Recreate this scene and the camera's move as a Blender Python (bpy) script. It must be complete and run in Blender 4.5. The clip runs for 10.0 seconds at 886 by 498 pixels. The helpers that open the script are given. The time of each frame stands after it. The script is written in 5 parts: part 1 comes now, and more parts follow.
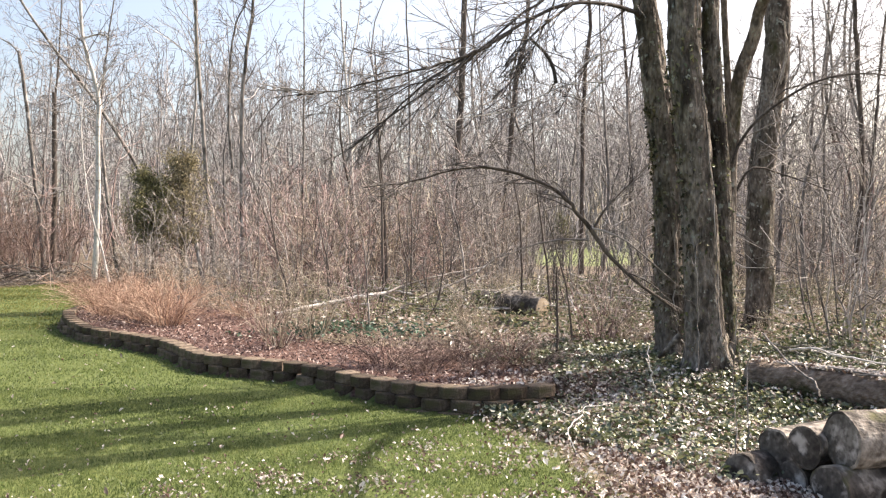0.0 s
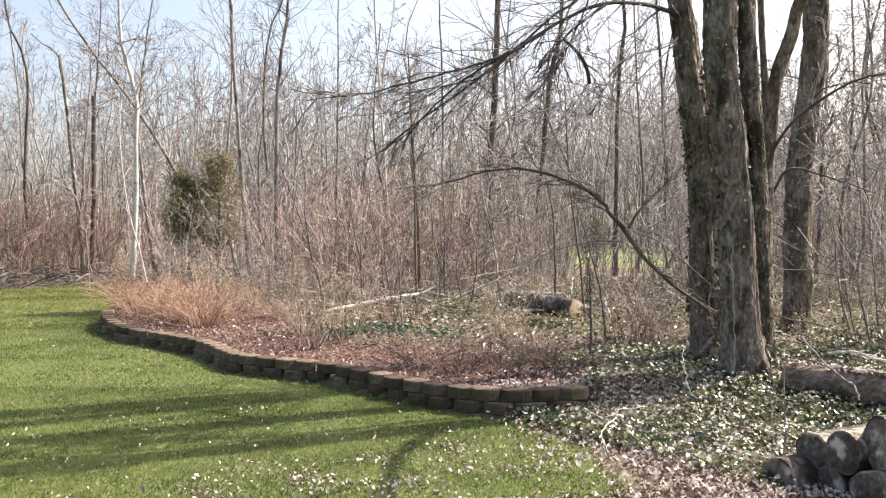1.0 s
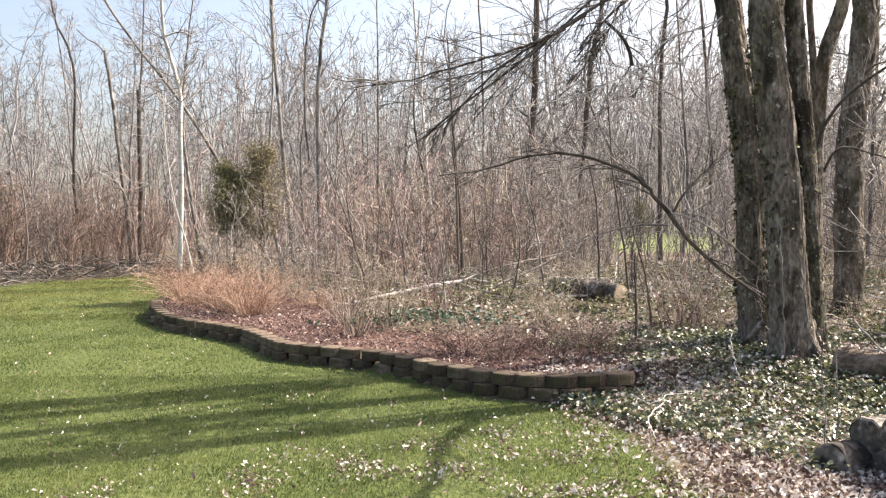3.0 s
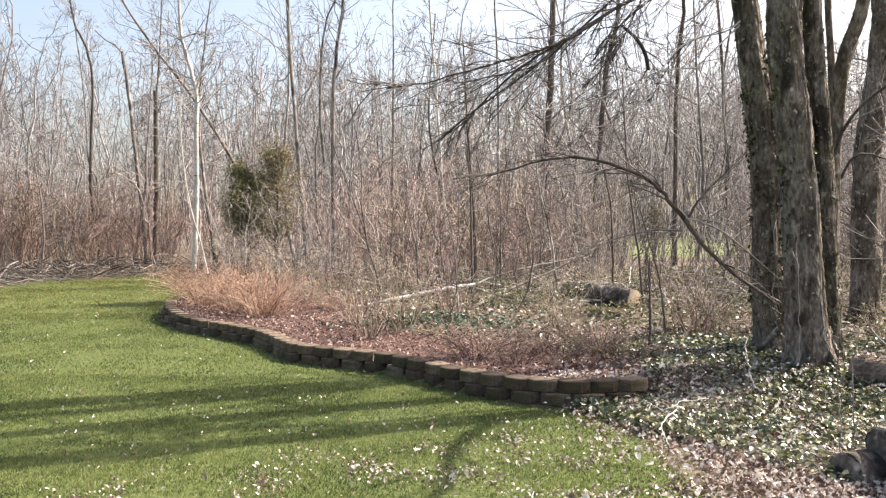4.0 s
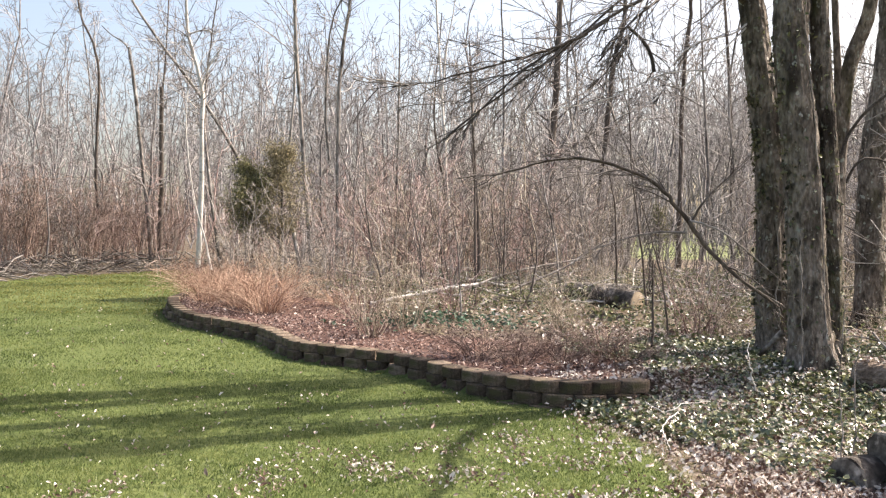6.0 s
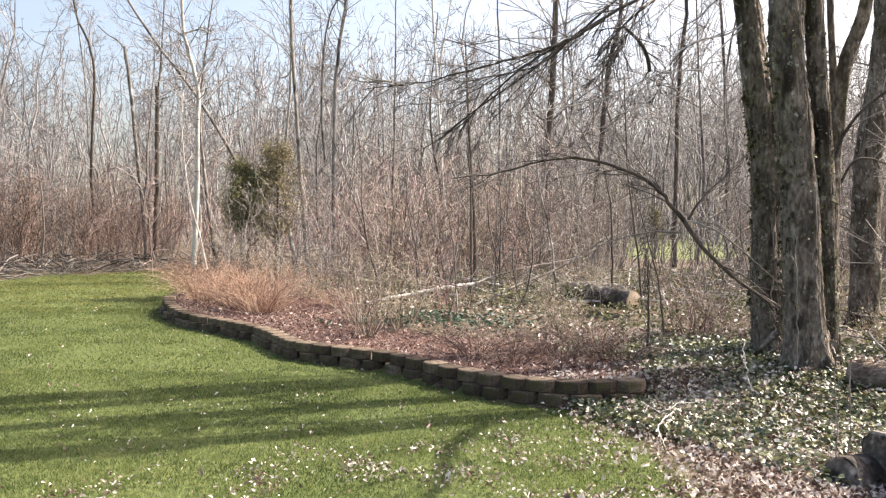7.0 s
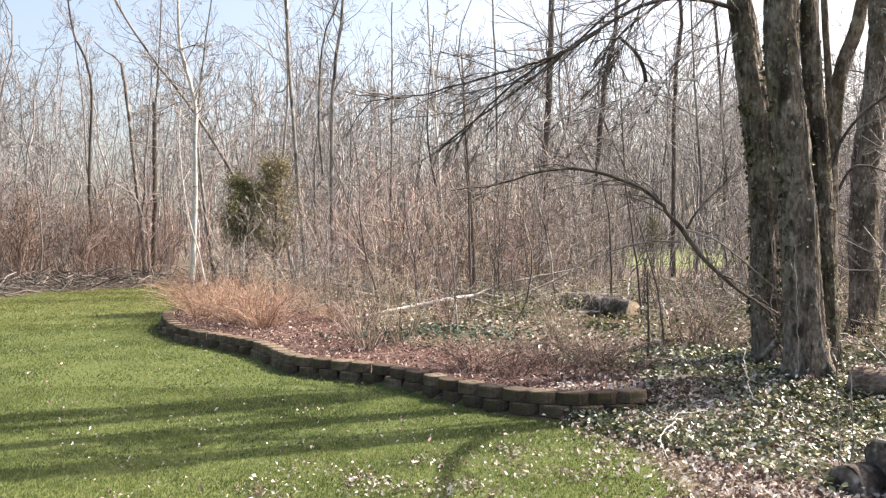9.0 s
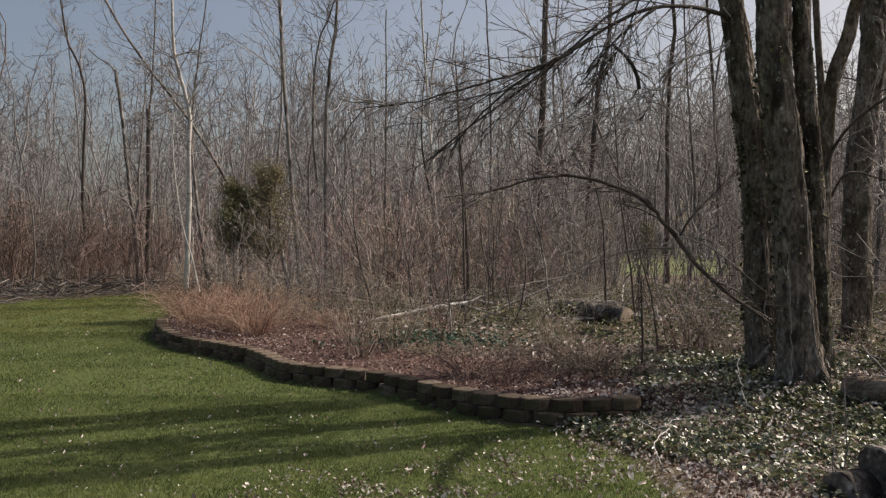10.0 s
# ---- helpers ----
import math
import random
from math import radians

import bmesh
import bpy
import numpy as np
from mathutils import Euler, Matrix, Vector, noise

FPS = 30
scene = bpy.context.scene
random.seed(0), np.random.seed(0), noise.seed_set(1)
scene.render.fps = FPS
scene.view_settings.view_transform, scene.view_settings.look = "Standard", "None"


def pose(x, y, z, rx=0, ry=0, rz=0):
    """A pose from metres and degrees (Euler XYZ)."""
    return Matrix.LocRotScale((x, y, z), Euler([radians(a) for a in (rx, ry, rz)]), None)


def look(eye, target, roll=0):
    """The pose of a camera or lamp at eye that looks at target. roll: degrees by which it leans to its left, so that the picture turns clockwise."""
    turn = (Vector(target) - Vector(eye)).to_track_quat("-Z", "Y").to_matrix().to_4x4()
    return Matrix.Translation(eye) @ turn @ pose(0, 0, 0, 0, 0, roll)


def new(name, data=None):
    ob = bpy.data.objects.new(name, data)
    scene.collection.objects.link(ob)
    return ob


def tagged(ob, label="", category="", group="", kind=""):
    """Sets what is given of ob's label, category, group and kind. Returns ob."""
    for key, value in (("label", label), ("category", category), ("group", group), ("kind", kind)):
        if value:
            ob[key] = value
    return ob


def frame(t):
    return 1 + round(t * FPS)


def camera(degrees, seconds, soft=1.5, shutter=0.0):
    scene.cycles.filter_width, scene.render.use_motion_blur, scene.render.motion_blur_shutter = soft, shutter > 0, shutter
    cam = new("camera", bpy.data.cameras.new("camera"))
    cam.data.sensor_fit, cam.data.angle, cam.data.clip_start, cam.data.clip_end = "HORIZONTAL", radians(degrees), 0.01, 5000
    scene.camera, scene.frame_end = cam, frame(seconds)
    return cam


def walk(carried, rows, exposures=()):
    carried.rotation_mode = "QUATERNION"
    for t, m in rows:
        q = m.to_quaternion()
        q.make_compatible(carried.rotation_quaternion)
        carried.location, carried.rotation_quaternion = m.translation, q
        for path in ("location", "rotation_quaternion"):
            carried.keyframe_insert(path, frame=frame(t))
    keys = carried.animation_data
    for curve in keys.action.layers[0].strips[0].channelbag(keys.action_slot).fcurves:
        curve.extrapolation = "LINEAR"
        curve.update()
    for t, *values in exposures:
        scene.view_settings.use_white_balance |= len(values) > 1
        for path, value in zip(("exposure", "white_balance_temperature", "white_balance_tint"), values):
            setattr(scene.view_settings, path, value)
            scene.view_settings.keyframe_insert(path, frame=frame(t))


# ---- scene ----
cam = camera(54.0, 10.0, soft=1.3)
EYE = 1.55
# seconds, the turn, then the sway of a camera held in the hand by someone who stands still
TURNS = [
    (0.0, 89.365, -0.021, -0.023, -0.005, -0.008, 0.005),
    (0.5, 89.421, -0.164, 1.726, -0.003, -0.012, 0.007),
    (1.0, 89.450, -0.036, 2.170, 0.000, -0.010, 0.006),
    (1.5, 88.931, 0.373, 2.099, 0.004, -0.002, 0.003),
    (2.0, 88.700, 0.783, 2.864, 0.000, 0.000, 0.001),
    (2.5, 88.543, 0.943, 4.024, -0.005, 0.002, 0.002),
    (4.0, 88.814, 0.257, 5.833, -0.007, 0.018, 0.005),
    (4.5, 88.837, -0.002, 5.997, -0.007, 0.020, 0.007),
    (5.0, 88.962, -0.340, 6.086, -0.008, 0.019, 0.005),
    (5.5, 88.820, -0.419, 6.178, -0.004, 0.015, 0.006),
    (7.0, 88.747, -0.453, 5.849, 0.000, 0.017, 0.006),
    (7.5, 88.887, -0.378, 5.778, -0.001, 0.019, 0.006),
    (8.0, 89.048, -0.238, 5.741, 0.000, 0.022, 0.005),
    (8.5, 89.328, 0.031, 5.802, -0.002, 0.022, 0.007),
    (9.0, 89.535, 0.242, 5.745, -0.003, 0.024, 0.009),
    (9.5, 89.770, 0.307, 5.627, -0.001, 0.027, 0.009),
    (10.0, 89.979, 0.288, 5.378, 0.002, 0.029, 0.010),
]
STOPS, KELVIN, TINT = 1.08, 6900, 14
EXPOSURES = [(t, STOPS + e, KELVIN, TINT) for t, e in ((0.0, 0.0), (9.0, 0.0), (9.3, -0.08), (9.5, -0.43), (9.75, -0.95), (10.0, -1.48))]
walk(cam, [(t, pose(x, y, EYE + z, rx, ry, rz)) for t, rx, ry, rz, x, y, z in TURNS], EXPOSURES)

# ---- light: a spring sun from the right, beyond the trees ----
SUN_EL, SUN_SIDE, SUN_AHEAD = radians(44), 0.88, 0.47
world = bpy.data.worlds.new("sky")
scene.world = world
world.use_nodes = True
sky = world.node_tree.nodes.new("ShaderNodeTexSky")
sky.sky_type, sky.sun_disc = "NISHITA", False
sky.sun_elevation, sky.sun_rotation = SUN_EL, math.atan2(SUN_SIDE, SUN_AHEAD)
sky.air_density, sky.dust_density, sky.ozone_density = 1.0, 4.5, 0.4
back = world.node_tree.nodes["Background"]
back.inputs["Strength"].default_value = 0.15
world.node_tree.links.new(sky.outputs[0], back.inputs[0])
to_sun = Vector((SUN_SIDE * math.cos(SUN_EL), SUN_AHEAD * math.cos(SUN_EL), math.sin(SUN_EL)))
sun = new("sun", bpy.data.lights.new("sun", "SUN"))
sun.data.energy, sun.data.angle, sun.data.color = 5.0, radians(0.53), (1.0, 0.95, 0.87)
sun.matrix_world = look((60, 30, 60), Vector((60, 30, 60)) - to_sun)

rng = np.random.default_rng(11)


# ---- materials ----
def material(name, colours, scale, rough=0.8, bump=0.4, stretch=(1, 1, 1), fine=8.0, island=0.0, random_ob=0.0,
             through_light=0.0, spots=None, gloss=0.5, bump_size=0.02):
    """colours: dark, middle and light base colours, mixed by a coarse and a fine noise at real-world size."""
    m = bpy.data.materials.new(name)
    m.use_nodes = True
    nt = m.node_tree
    n, link = nt.nodes, nt.links.new
    bsdf = n["Principled BSDF"]
    co = n.new("ShaderNodeTexCoord")
    mp = n.new("ShaderNodeMapping")
    mp.inputs["Scale"].default_value = stretch
    link(co.outputs["Object"], mp.inputs[0])
    big = n.new("ShaderNodeTexNoise")
    big.inputs["Scale"].default_value, big.inputs["Detail"].default_value = scale, 3
    link(mp.outputs[0], big.inputs["Vector"])
    small = n.new("ShaderNodeTexNoise")
    small.inputs["Scale"].default_value, small.inputs["Detail"].default_value = scale * fine, 4
    link(mp.outputs[0], small.inputs["Vector"])
    add = n.new("ShaderNodeMath")
    add.operation = "ADD"
    link(big.outputs[0], add.inputs[0])
    link(small.outputs[0], add.inputs[1])
    last = add.outputs[0]
    info = None
    for amount, node, out in ((island, "ShaderNodeNewGeometry", "Random Per Island"), (random_ob, "ShaderNodeObjectInfo", "Random")):
        if amount:
            info = n.new(node)
            mul = n.new("ShaderNodeMath")
            mul.operation, mul.inputs[1].default_value, mul.inputs[2].default_value = "MULTIPLY_ADD", amount, -amount / 2
            link(info.outputs[out], mul.inputs[0])
            plus = n.new("ShaderNodeMath")
            plus.operation = "ADD"
            link(last, plus.inputs[0])
            link(mul.outputs[0], plus.inputs[1])
            last = plus.outputs[0]
    half = n.new("ShaderNodeMath")
    half.operation, half.inputs[1].default_value = "MULTIPLY", 0.5
    link(last, half.inputs[0])
    ramp = n.new("ShaderNodeValToRGB")
    ramp.color_ramp.elements[0].position, ramp.color_ramp.elements[1].position = 0.32, 0.7
    ramp.color_ramp.elements[0].color = (*colours[0], 1)
    ramp.color_ramp.elements[1].color = (*colours[2], 1)
    mid = ramp.color_ramp.elements.new(0.5)
    mid.color = (*colours[1], 1)
    link(half.outputs[0], ramp.inputs[0])
    colour = ramp.outputs[0]
    for shade, size, low, high, pull in spots or ():
        tex = n.new("ShaderNodeTexNoise")
        tex.inputs["Scale"].default_value, tex.inputs["Detail"].default_value = size, 5
        move = n.new("ShaderNodeMapping")
        move.inputs["Location"].default_value, move.inputs["Scale"].default_value = (size, 3.1, 7.7), pull
        link(co.outputs["Object"], move.inputs[0])
        link(move.outputs[0], tex.inputs["Vector"])
        cut = n.new("ShaderNodeMapRange")
        cut.inputs["From Min"].default_value, cut.inputs["From Max"].default_value = low, high
        link(tex.outputs[0], cut.inputs["Value"])
        mix = n.new("ShaderNodeMix")
        mix.data_type = "RGBA"
        link(cut.outputs[0], mix.inputs["Factor"])
        link(colour, mix.inputs["A"])
        mix.inputs["B"].default_value = (*shade, 1)
        colour = mix.outputs["Result"]
    link(colour, bsdf.inputs["Base Color"])
    bsdf.inputs["Roughness"].default_value = rough
    bsdf.inputs["Specular IOR Level"].default_value = gloss
    if bump:
        bm = n.new("ShaderNodeBump")
        bm.inputs["Strength"].default_value, bm.inputs["Distance"].default_value = bump, bump_size
        link(small.outputs[0], bm.inputs["Height"])
        link(bm.outputs[0], bsdf.inputs["Normal"])
    if through_light:
        tr = n.new("ShaderNodeBsdfTranslucent")
        link(colour, tr.inputs["Color"])
        mx = n.new("ShaderNodeMixShader")
        mx.inputs[0].default_value = through_light
        link(bsdf.outputs[0], mx.inputs[1])
        link(tr.outputs[0], mx.inputs[2])
        link(mx.outputs[0], n["Material Output"].inputs["Surface"])
    return m


MOSS, LICHEN = (0.062, 0.06, 0.03), (0.32, 0.33, 0.28)
bark = material("bark", [(0.03, 0.025, 0.02), (0.155, 0.13, 0.106), (0.4, 0.355, 0.3)], 6, 0.95, 1.0, (1, 1, 0.4), 6,
                spots=[(MOSS, 2.6, 0.56, 0.7, (1, 1, 0.6)), ((0.035, 0.028, 0.022), 3.0, 0.56, 0.66, (1, 1, 0.5)), ((0.23, 0.2, 0.17), 8, 0.54, 0.72, (1, 1, 0.5)), ((0.05, 0.042, 0.034), 11, 0.54, 0.68, (1, 1, 0.5)), (LICHEN, 16, 0.62, 0.67, (1, 1, 0.8)), ((0.03, 0.024, 0.02), 30, 0.62, 0.72, (1, 1, 0.25)), ((0.42, 0.4, 0.35), 20, 0.68, 0.72, (1, 1, 0.7))], gloss=0.2, bump_size=0.05)
grey_bark = material("grey_bark", [(0.1, 0.087, 0.078), (0.22, 0.2, 0.18), (0.42, 0.39, 0.36)], 3, 0.9, 0.8, (1, 1, 0.3), 6, random_ob=0.25, gloss=0.2,
                     spots=[((0.07, 0.06, 0.053), 4, 0.52, 0.64, (1, 1, 0.5)), ((0.5, 0.47, 0.44), 6, 0.6, 0.68, (1, 1, 0.4))])
pale_bark = material("pale_bark", [(0.3, 0.275, 0.25), (0.56, 0.53, 0.49), (0.78, 0.75, 0.71)], 4, 0.8, 0.4, (1, 1, 0.5), 5, gloss=0.3,
                     spots=[((0.12, 0.1, 0.085), 5, 0.62, 0.7, (1, 1, 2.5))])
dark_bark = material("dark_bark", [(0.05, 0.04, 0.034), (0.11, 0.092, 0.078), (0.2, 0.17, 0.145)], 7, 0.92, 0.6, (1, 1, 0.25), 6, random_ob=0.2, gloss=0.2)
twig_grey = material("twig_grey", [(0.09, 0.078, 0.07), (0.25, 0.225, 0.205), (0.52, 0.48, 0.44)], 2, 0.7, 0, island=1.0, gloss=0.3)
# more neutral than twig_grey: distance haze is mixed into the colour
twig_far = material("twig_far", [(0.13, 0.12, 0.116), (0.255, 0.238, 0.232), (0.45, 0.425, 0.412)], 0.3, 0.8, 0, island=0.9, gloss=0.2)
twig_dark = material("twig_dark", [(0.05, 0.042, 0.038), (0.12, 0.104, 0.093), (0.3, 0.27, 0.24)], 2, 0.7, 0, island=0.8, gloss=0.3)
twig_red = material("twig_red", [(0.12, 0.07, 0.062), (0.34, 0.225, 0.2), (0.64, 0.51, 0.46)], 0.5, 0.65, 0, island=1.2, gloss=0.3)
twig_tan = material("twig_tan", [(0.13, 0.1, 0.073), (0.39, 0.32, 0.235), (0.7, 0.62, 0.5)], 1.2, 0.7, 0, island=1.2, gloss=0.3)
twig_brown = material("twig_brown", [(0.06, 0.036, 0.029), (0.17, 0.105, 0.082), (0.44, 0.33, 0.27)], 1.0, 0.7, 0, island=1.2, gloss=0.3)
limb_bark = material("limb_bark", [(0.028, 0.024, 0.021), (0.07, 0.06, 0.052), (0.16, 0.138, 0.12)], 9, 0.92, 0.6, (1, 1, 1), 6, gloss=0.2)
rust_stem = material("rust_stem", [(0.15, 0.082, 0.06), (0.42, 0.255, 0.178), (0.7, 0.53, 0.4)], 1.6, 0.75, 0, island=0.9, gloss=0.3)
cedar_leaf = material("cedar_leaf", [(0.06, 0.068, 0.03), (0.165, 0.168, 0.075), (0.33, 0.3, 0.15)], 2.2, 0.7, 0, island=0.9, through_light=0.25)
cedar_brown = material("cedar_brown", [(0.13, 0.115, 0.065), (0.3, 0.26, 0.15), (0.48, 0.42, 0.27)], 2.0, 0.75, 0, island=0.9, through_light=0.25)
ivy_leaf = material("ivy_leaf", [(0.032, 0.048, 0.018), (0.08, 0.108, 0.04), (0.26, 0.265, 0.13)], 3, 0.36, 0.15, island=1.0, through_light=0.18, gloss=1.0, fine=14)
moss_leaf = material("moss_leaf", [(0.025, 0.026, 0.014), (0.07, 0.068, 0.034), (0.2, 0.19, 0.1)], 3, 0.7, 0, island=1.0, through_light=0.1)
blue_leaf = material("blue_leaf", [(0.02, 0.05, 0.032), (0.045, 0.105, 0.06), (0.1, 0.18, 0.1)], 3, 0.4, 0.1, island=0.8, through_light=0.12, gloss=0.6)
bramble_leaf = material("bramble_leaf", [(0.04, 0.058, 0.025), (0.11, 0.132, 0.054), (0.26, 0.255, 0.125)], 2, 0.48, 0, island=1.1, through_light=0.2, gloss=0.7)
dead_leaf = material("dead_leaf", [(0.12, 0.07, 0.052), (0.39, 0.3, 0.245), (0.8, 0.735, 0.665)], 3, 0.5, 0.2, island=1.5, through_light=0.15, gloss=0.45, fine=12)
chip = material("chip", [(0.04, 0.021, 0.017), (0.115, 0.063, 0.052), (0.5, 0.39, 0.335)], 4, 0.75, 0.2, island=1.25, gloss=0.4, fine=10)
grass_blade = material("grass_blade", [(0.032, 0.058, 0.013), (0.08, 0.115, 0.028), (0.225, 0.248, 0.082)], 0.6, 0.45, 0, island=0.5, through_light=0.45, gloss=0.45, fine=5)
# grass_blade lightened and yellowed: the far lawn's backlit glow put into the colour
backlit_grass = material("backlit_grass", [(0.06, 0.085, 0.02), (0.16, 0.17, 0.045), (0.32, 0.3, 0.1)], 0.6, 0.45, 0, island=0.7, through_light=0.5, gloss=0.45, fine=5)
block_face = material("block_face", [(0.05, 0.037, 0.027), (0.115, 0.086, 0.062), (0.23, 0.178, 0.13)], 7, 0.95, 0.9, (1, 1, 1), 9, random_ob=0.6, gloss=0.2,
                      spots=[((0.07, 0.065, 0.03), 4, 0.56, 0.68, (1, 1, 1.4)), ((0.05, 0.042, 0.036), 11, 0.58, 0.66, (1, 1, 1))], bump_size=0.012)
log_bark = material("log_bark", [(0.035, 0.029, 0.025), (0.12, 0.102, 0.085), (0.48, 0.43, 0.37)], 4, 0.9, 0.9, (1, 1, 1), 5, random_ob=0.2, gloss=0.25, bump_size=0.03,
                    spots=[((0.035, 0.029, 0.024), 4, 0.52, 0.62, (1, 1, 1)), ((0.09, 0.085, 0.04), 5, 0.6, 0.7, (1, 1, 1))])
log_end = material("log_end", [(0.035, 0.03, 0.026), (0.09, 0.08, 0.07), (0.22, 0.2, 0.18)], 5, 0.9, 0.3, (1, 1, 1), 6, random_ob=0.25, gloss=0.2,
                   spots=[((0.04, 0.034, 0.03), 9, 0.56, 0.66, (1, 1, 1)), ((0.42, 0.39, 0.36), 8, 0.55, 0.66, (1, 1, 1))])
fresh_end = material("fresh_end", [(0.26, 0.2, 0.135), (0.46, 0.37, 0.265), (0.62, 0.52, 0.39)], 6, 0.8, 0.3, gloss=0.2)
old_log = material("old_log", [(0.05, 0.038, 0.03), (0.17, 0.13, 0.1), (0.36, 0.3, 0.25)], 6, 0.95, 1.0, (0.5, 1, 1), 5, gloss=0.2, bump_size=0.05,
                   spots=[(MOSS, 3, 0.56, 0.66, (1, 1, 1))])


def ground_material():
    m = bpy.data.materials.new("soil_and_lawn")
    m.use_nodes = True
    nt = m.node_tree
    n, link = nt.nodes, nt.links.new
    bsdf = n["Principled BSDF"]
    co = n.new("ShaderNodeTexCoord")

    def noise_of(scale, detail=5):
        t = n.new("ShaderNodeTexNoise")
        t.inputs["Scale"].default_value, t.inputs["Detail"].default_value = scale, detail
        link(co.outputs["Object"], t.inputs["Vector"])
        return t.outputs[0]

    def ramp_of(fac, stops):
        r = n.new("ShaderNodeValToRGB")
        while len(r.color_ramp.elements) < len(stops):
            r.color_ramp.elements.new(0.5)
        for e, (p, c) in zip(r.color_ramp.elements, stops):
            e.position, e.color = p, (*c, 1)
        link(fac, r.inputs[0])
        return r.outputs[0]

    def mix_of(fac, a, b):
        x = n.new("ShaderNodeMix")
        x.data_type = "RGBA"
        link(fac, x.inputs["Factor"])
        link(a, x.inputs["A"])
        link(b, x.inputs["B"])
        return x.outputs["Result"]

    def masked(name, soft):
        at = n.new("ShaderNodeAttribute")
        at.attribute_name = name
        a = n.new("ShaderNodeMath")
        a.operation, a.inputs[1].default_value, a.inputs[2].default_value = "MULTIPLY_ADD", soft, -soft / 2
        link(noise_of(3.0, 6), a.inputs[0])
        b = n.new("ShaderNodeMath")
        b.operation = "ADD"
        link(at.outputs["Fac"], b.inputs[0])
        link(a.outputs[0], b.inputs[1])
        c = n.new("ShaderNodeMapRange")
        c.inputs["From Min"].default_value, c.inputs["From Max"].default_value = 0.4, 0.6
        link(b.outputs[0], c.inputs["Value"])
        return c.outputs[0]

    vor = n.new("ShaderNodeTexVoronoi")
    vor.inputs["Scale"].default_value = 16
    link(co.outputs["Object"], vor.inputs["Vector"])
    bw = n.new("ShaderNodeRGBToBW")
    link(vor.outputs["Color"], bw.inputs[0])
    litter = mix_of(noise_of(1.2), ramp_of(bw.outputs[0], [(0.15, (0.06, 0.042, 0.033)), (0.5, (0.145, 0.108, 0.085)), (0.9, (0.3, 0.24, 0.2))]),
                    ramp_of(noise_of(7), [(0.35, (0.055, 0.045, 0.027)), (0.65, (0.14, 0.122, 0.07))]))
    lawn = mix_of(noise_of(0.45, 4), ramp_of(noise_of(26), [(0.3, (0.031, 0.053, 0.015)), (0.7, (0.101, 0.132, 0.04))]),
                  ramp_of(noise_of(14), [(0.3, (0.066, 0.092, 0.023)), (0.7, (0.183, 0.198, 0.071))]))
    mulch = ramp_of(noise_of(30, 6), [(0.3, (0.04, 0.022, 0.018)), (0.5, (0.11, 0.062, 0.05)), (0.72, (0.26, 0.17, 0.14))])
    field = ramp_of(noise_of(0.6), [(0.3, (0.11, 0.135, 0.055)), (0.7, (0.19, 0.205, 0.095))])
    c = mix_of(masked("mulch", 0.5), litter, mulch)
    c = mix_of(masked("field", 0.3), c, field)
    c = mix_of(masked("lawn", 0.5), c, lawn)
    link(c, bsdf.inputs["Base Color"])
    bsdf.inputs["Roughness"].default_value, bsdf.inputs["Specular IOR Level"].default_value = 0.95, 0.15
    bp = n.new("ShaderNodeBump")
    bp.inputs["Strength"].default_value, bp.inputs["Distance"].default_value = 0.8, 0.03
    link(noise_of(22, 6), bp.inputs["Height"])
    link(bp.outputs[0], bsdf.inputs["Normal"])
    return m


# ---- mesh tools ----
def mesh_of(name, verts, faces, mat, smooth=True):
    """A mesh from an array of places and a list of arrays of faces (each array with one count of corners)."""
    me = bpy.data.meshes.new(name)
    verts = np.asarray(verts, dtype=np.float32).reshape(-1, 3)
    faces = [np.asarray(f, dtype=np.int32) for f in faces if len(f)]
    me.vertices.add(len(verts))
    me.vertices.foreach_set("co", verts.ravel())
    loops = np.concatenate([f.ravel() for f in faces])
    counts = np.concatenate([np.full(len(f), f.shape[1], np.int32) for f in faces])
    me.loops.add(len(loops))
    me.loops.foreach_set("vertex_index", loops)
    me.polygons.add(len(counts))
    me.polygons.foreach_set("loop_start", np.concatenate([[0], np.cumsum(counts)[:-1]]).astype(np.int32))
    me.polygons.foreach_set("use_smooth", np.full(len(counts), smooth))
    me.update(calc_edges=True)
    me.materials.append(mat)
    return me


def part(name, me, parent, label=""):
    ob = new(name, me)
    ob.parent = parent
    return tagged(ob, label)


def unit(v):
    return v / (np.linalg.norm(v, axis=-1, keepdims=True) + 1e-9)


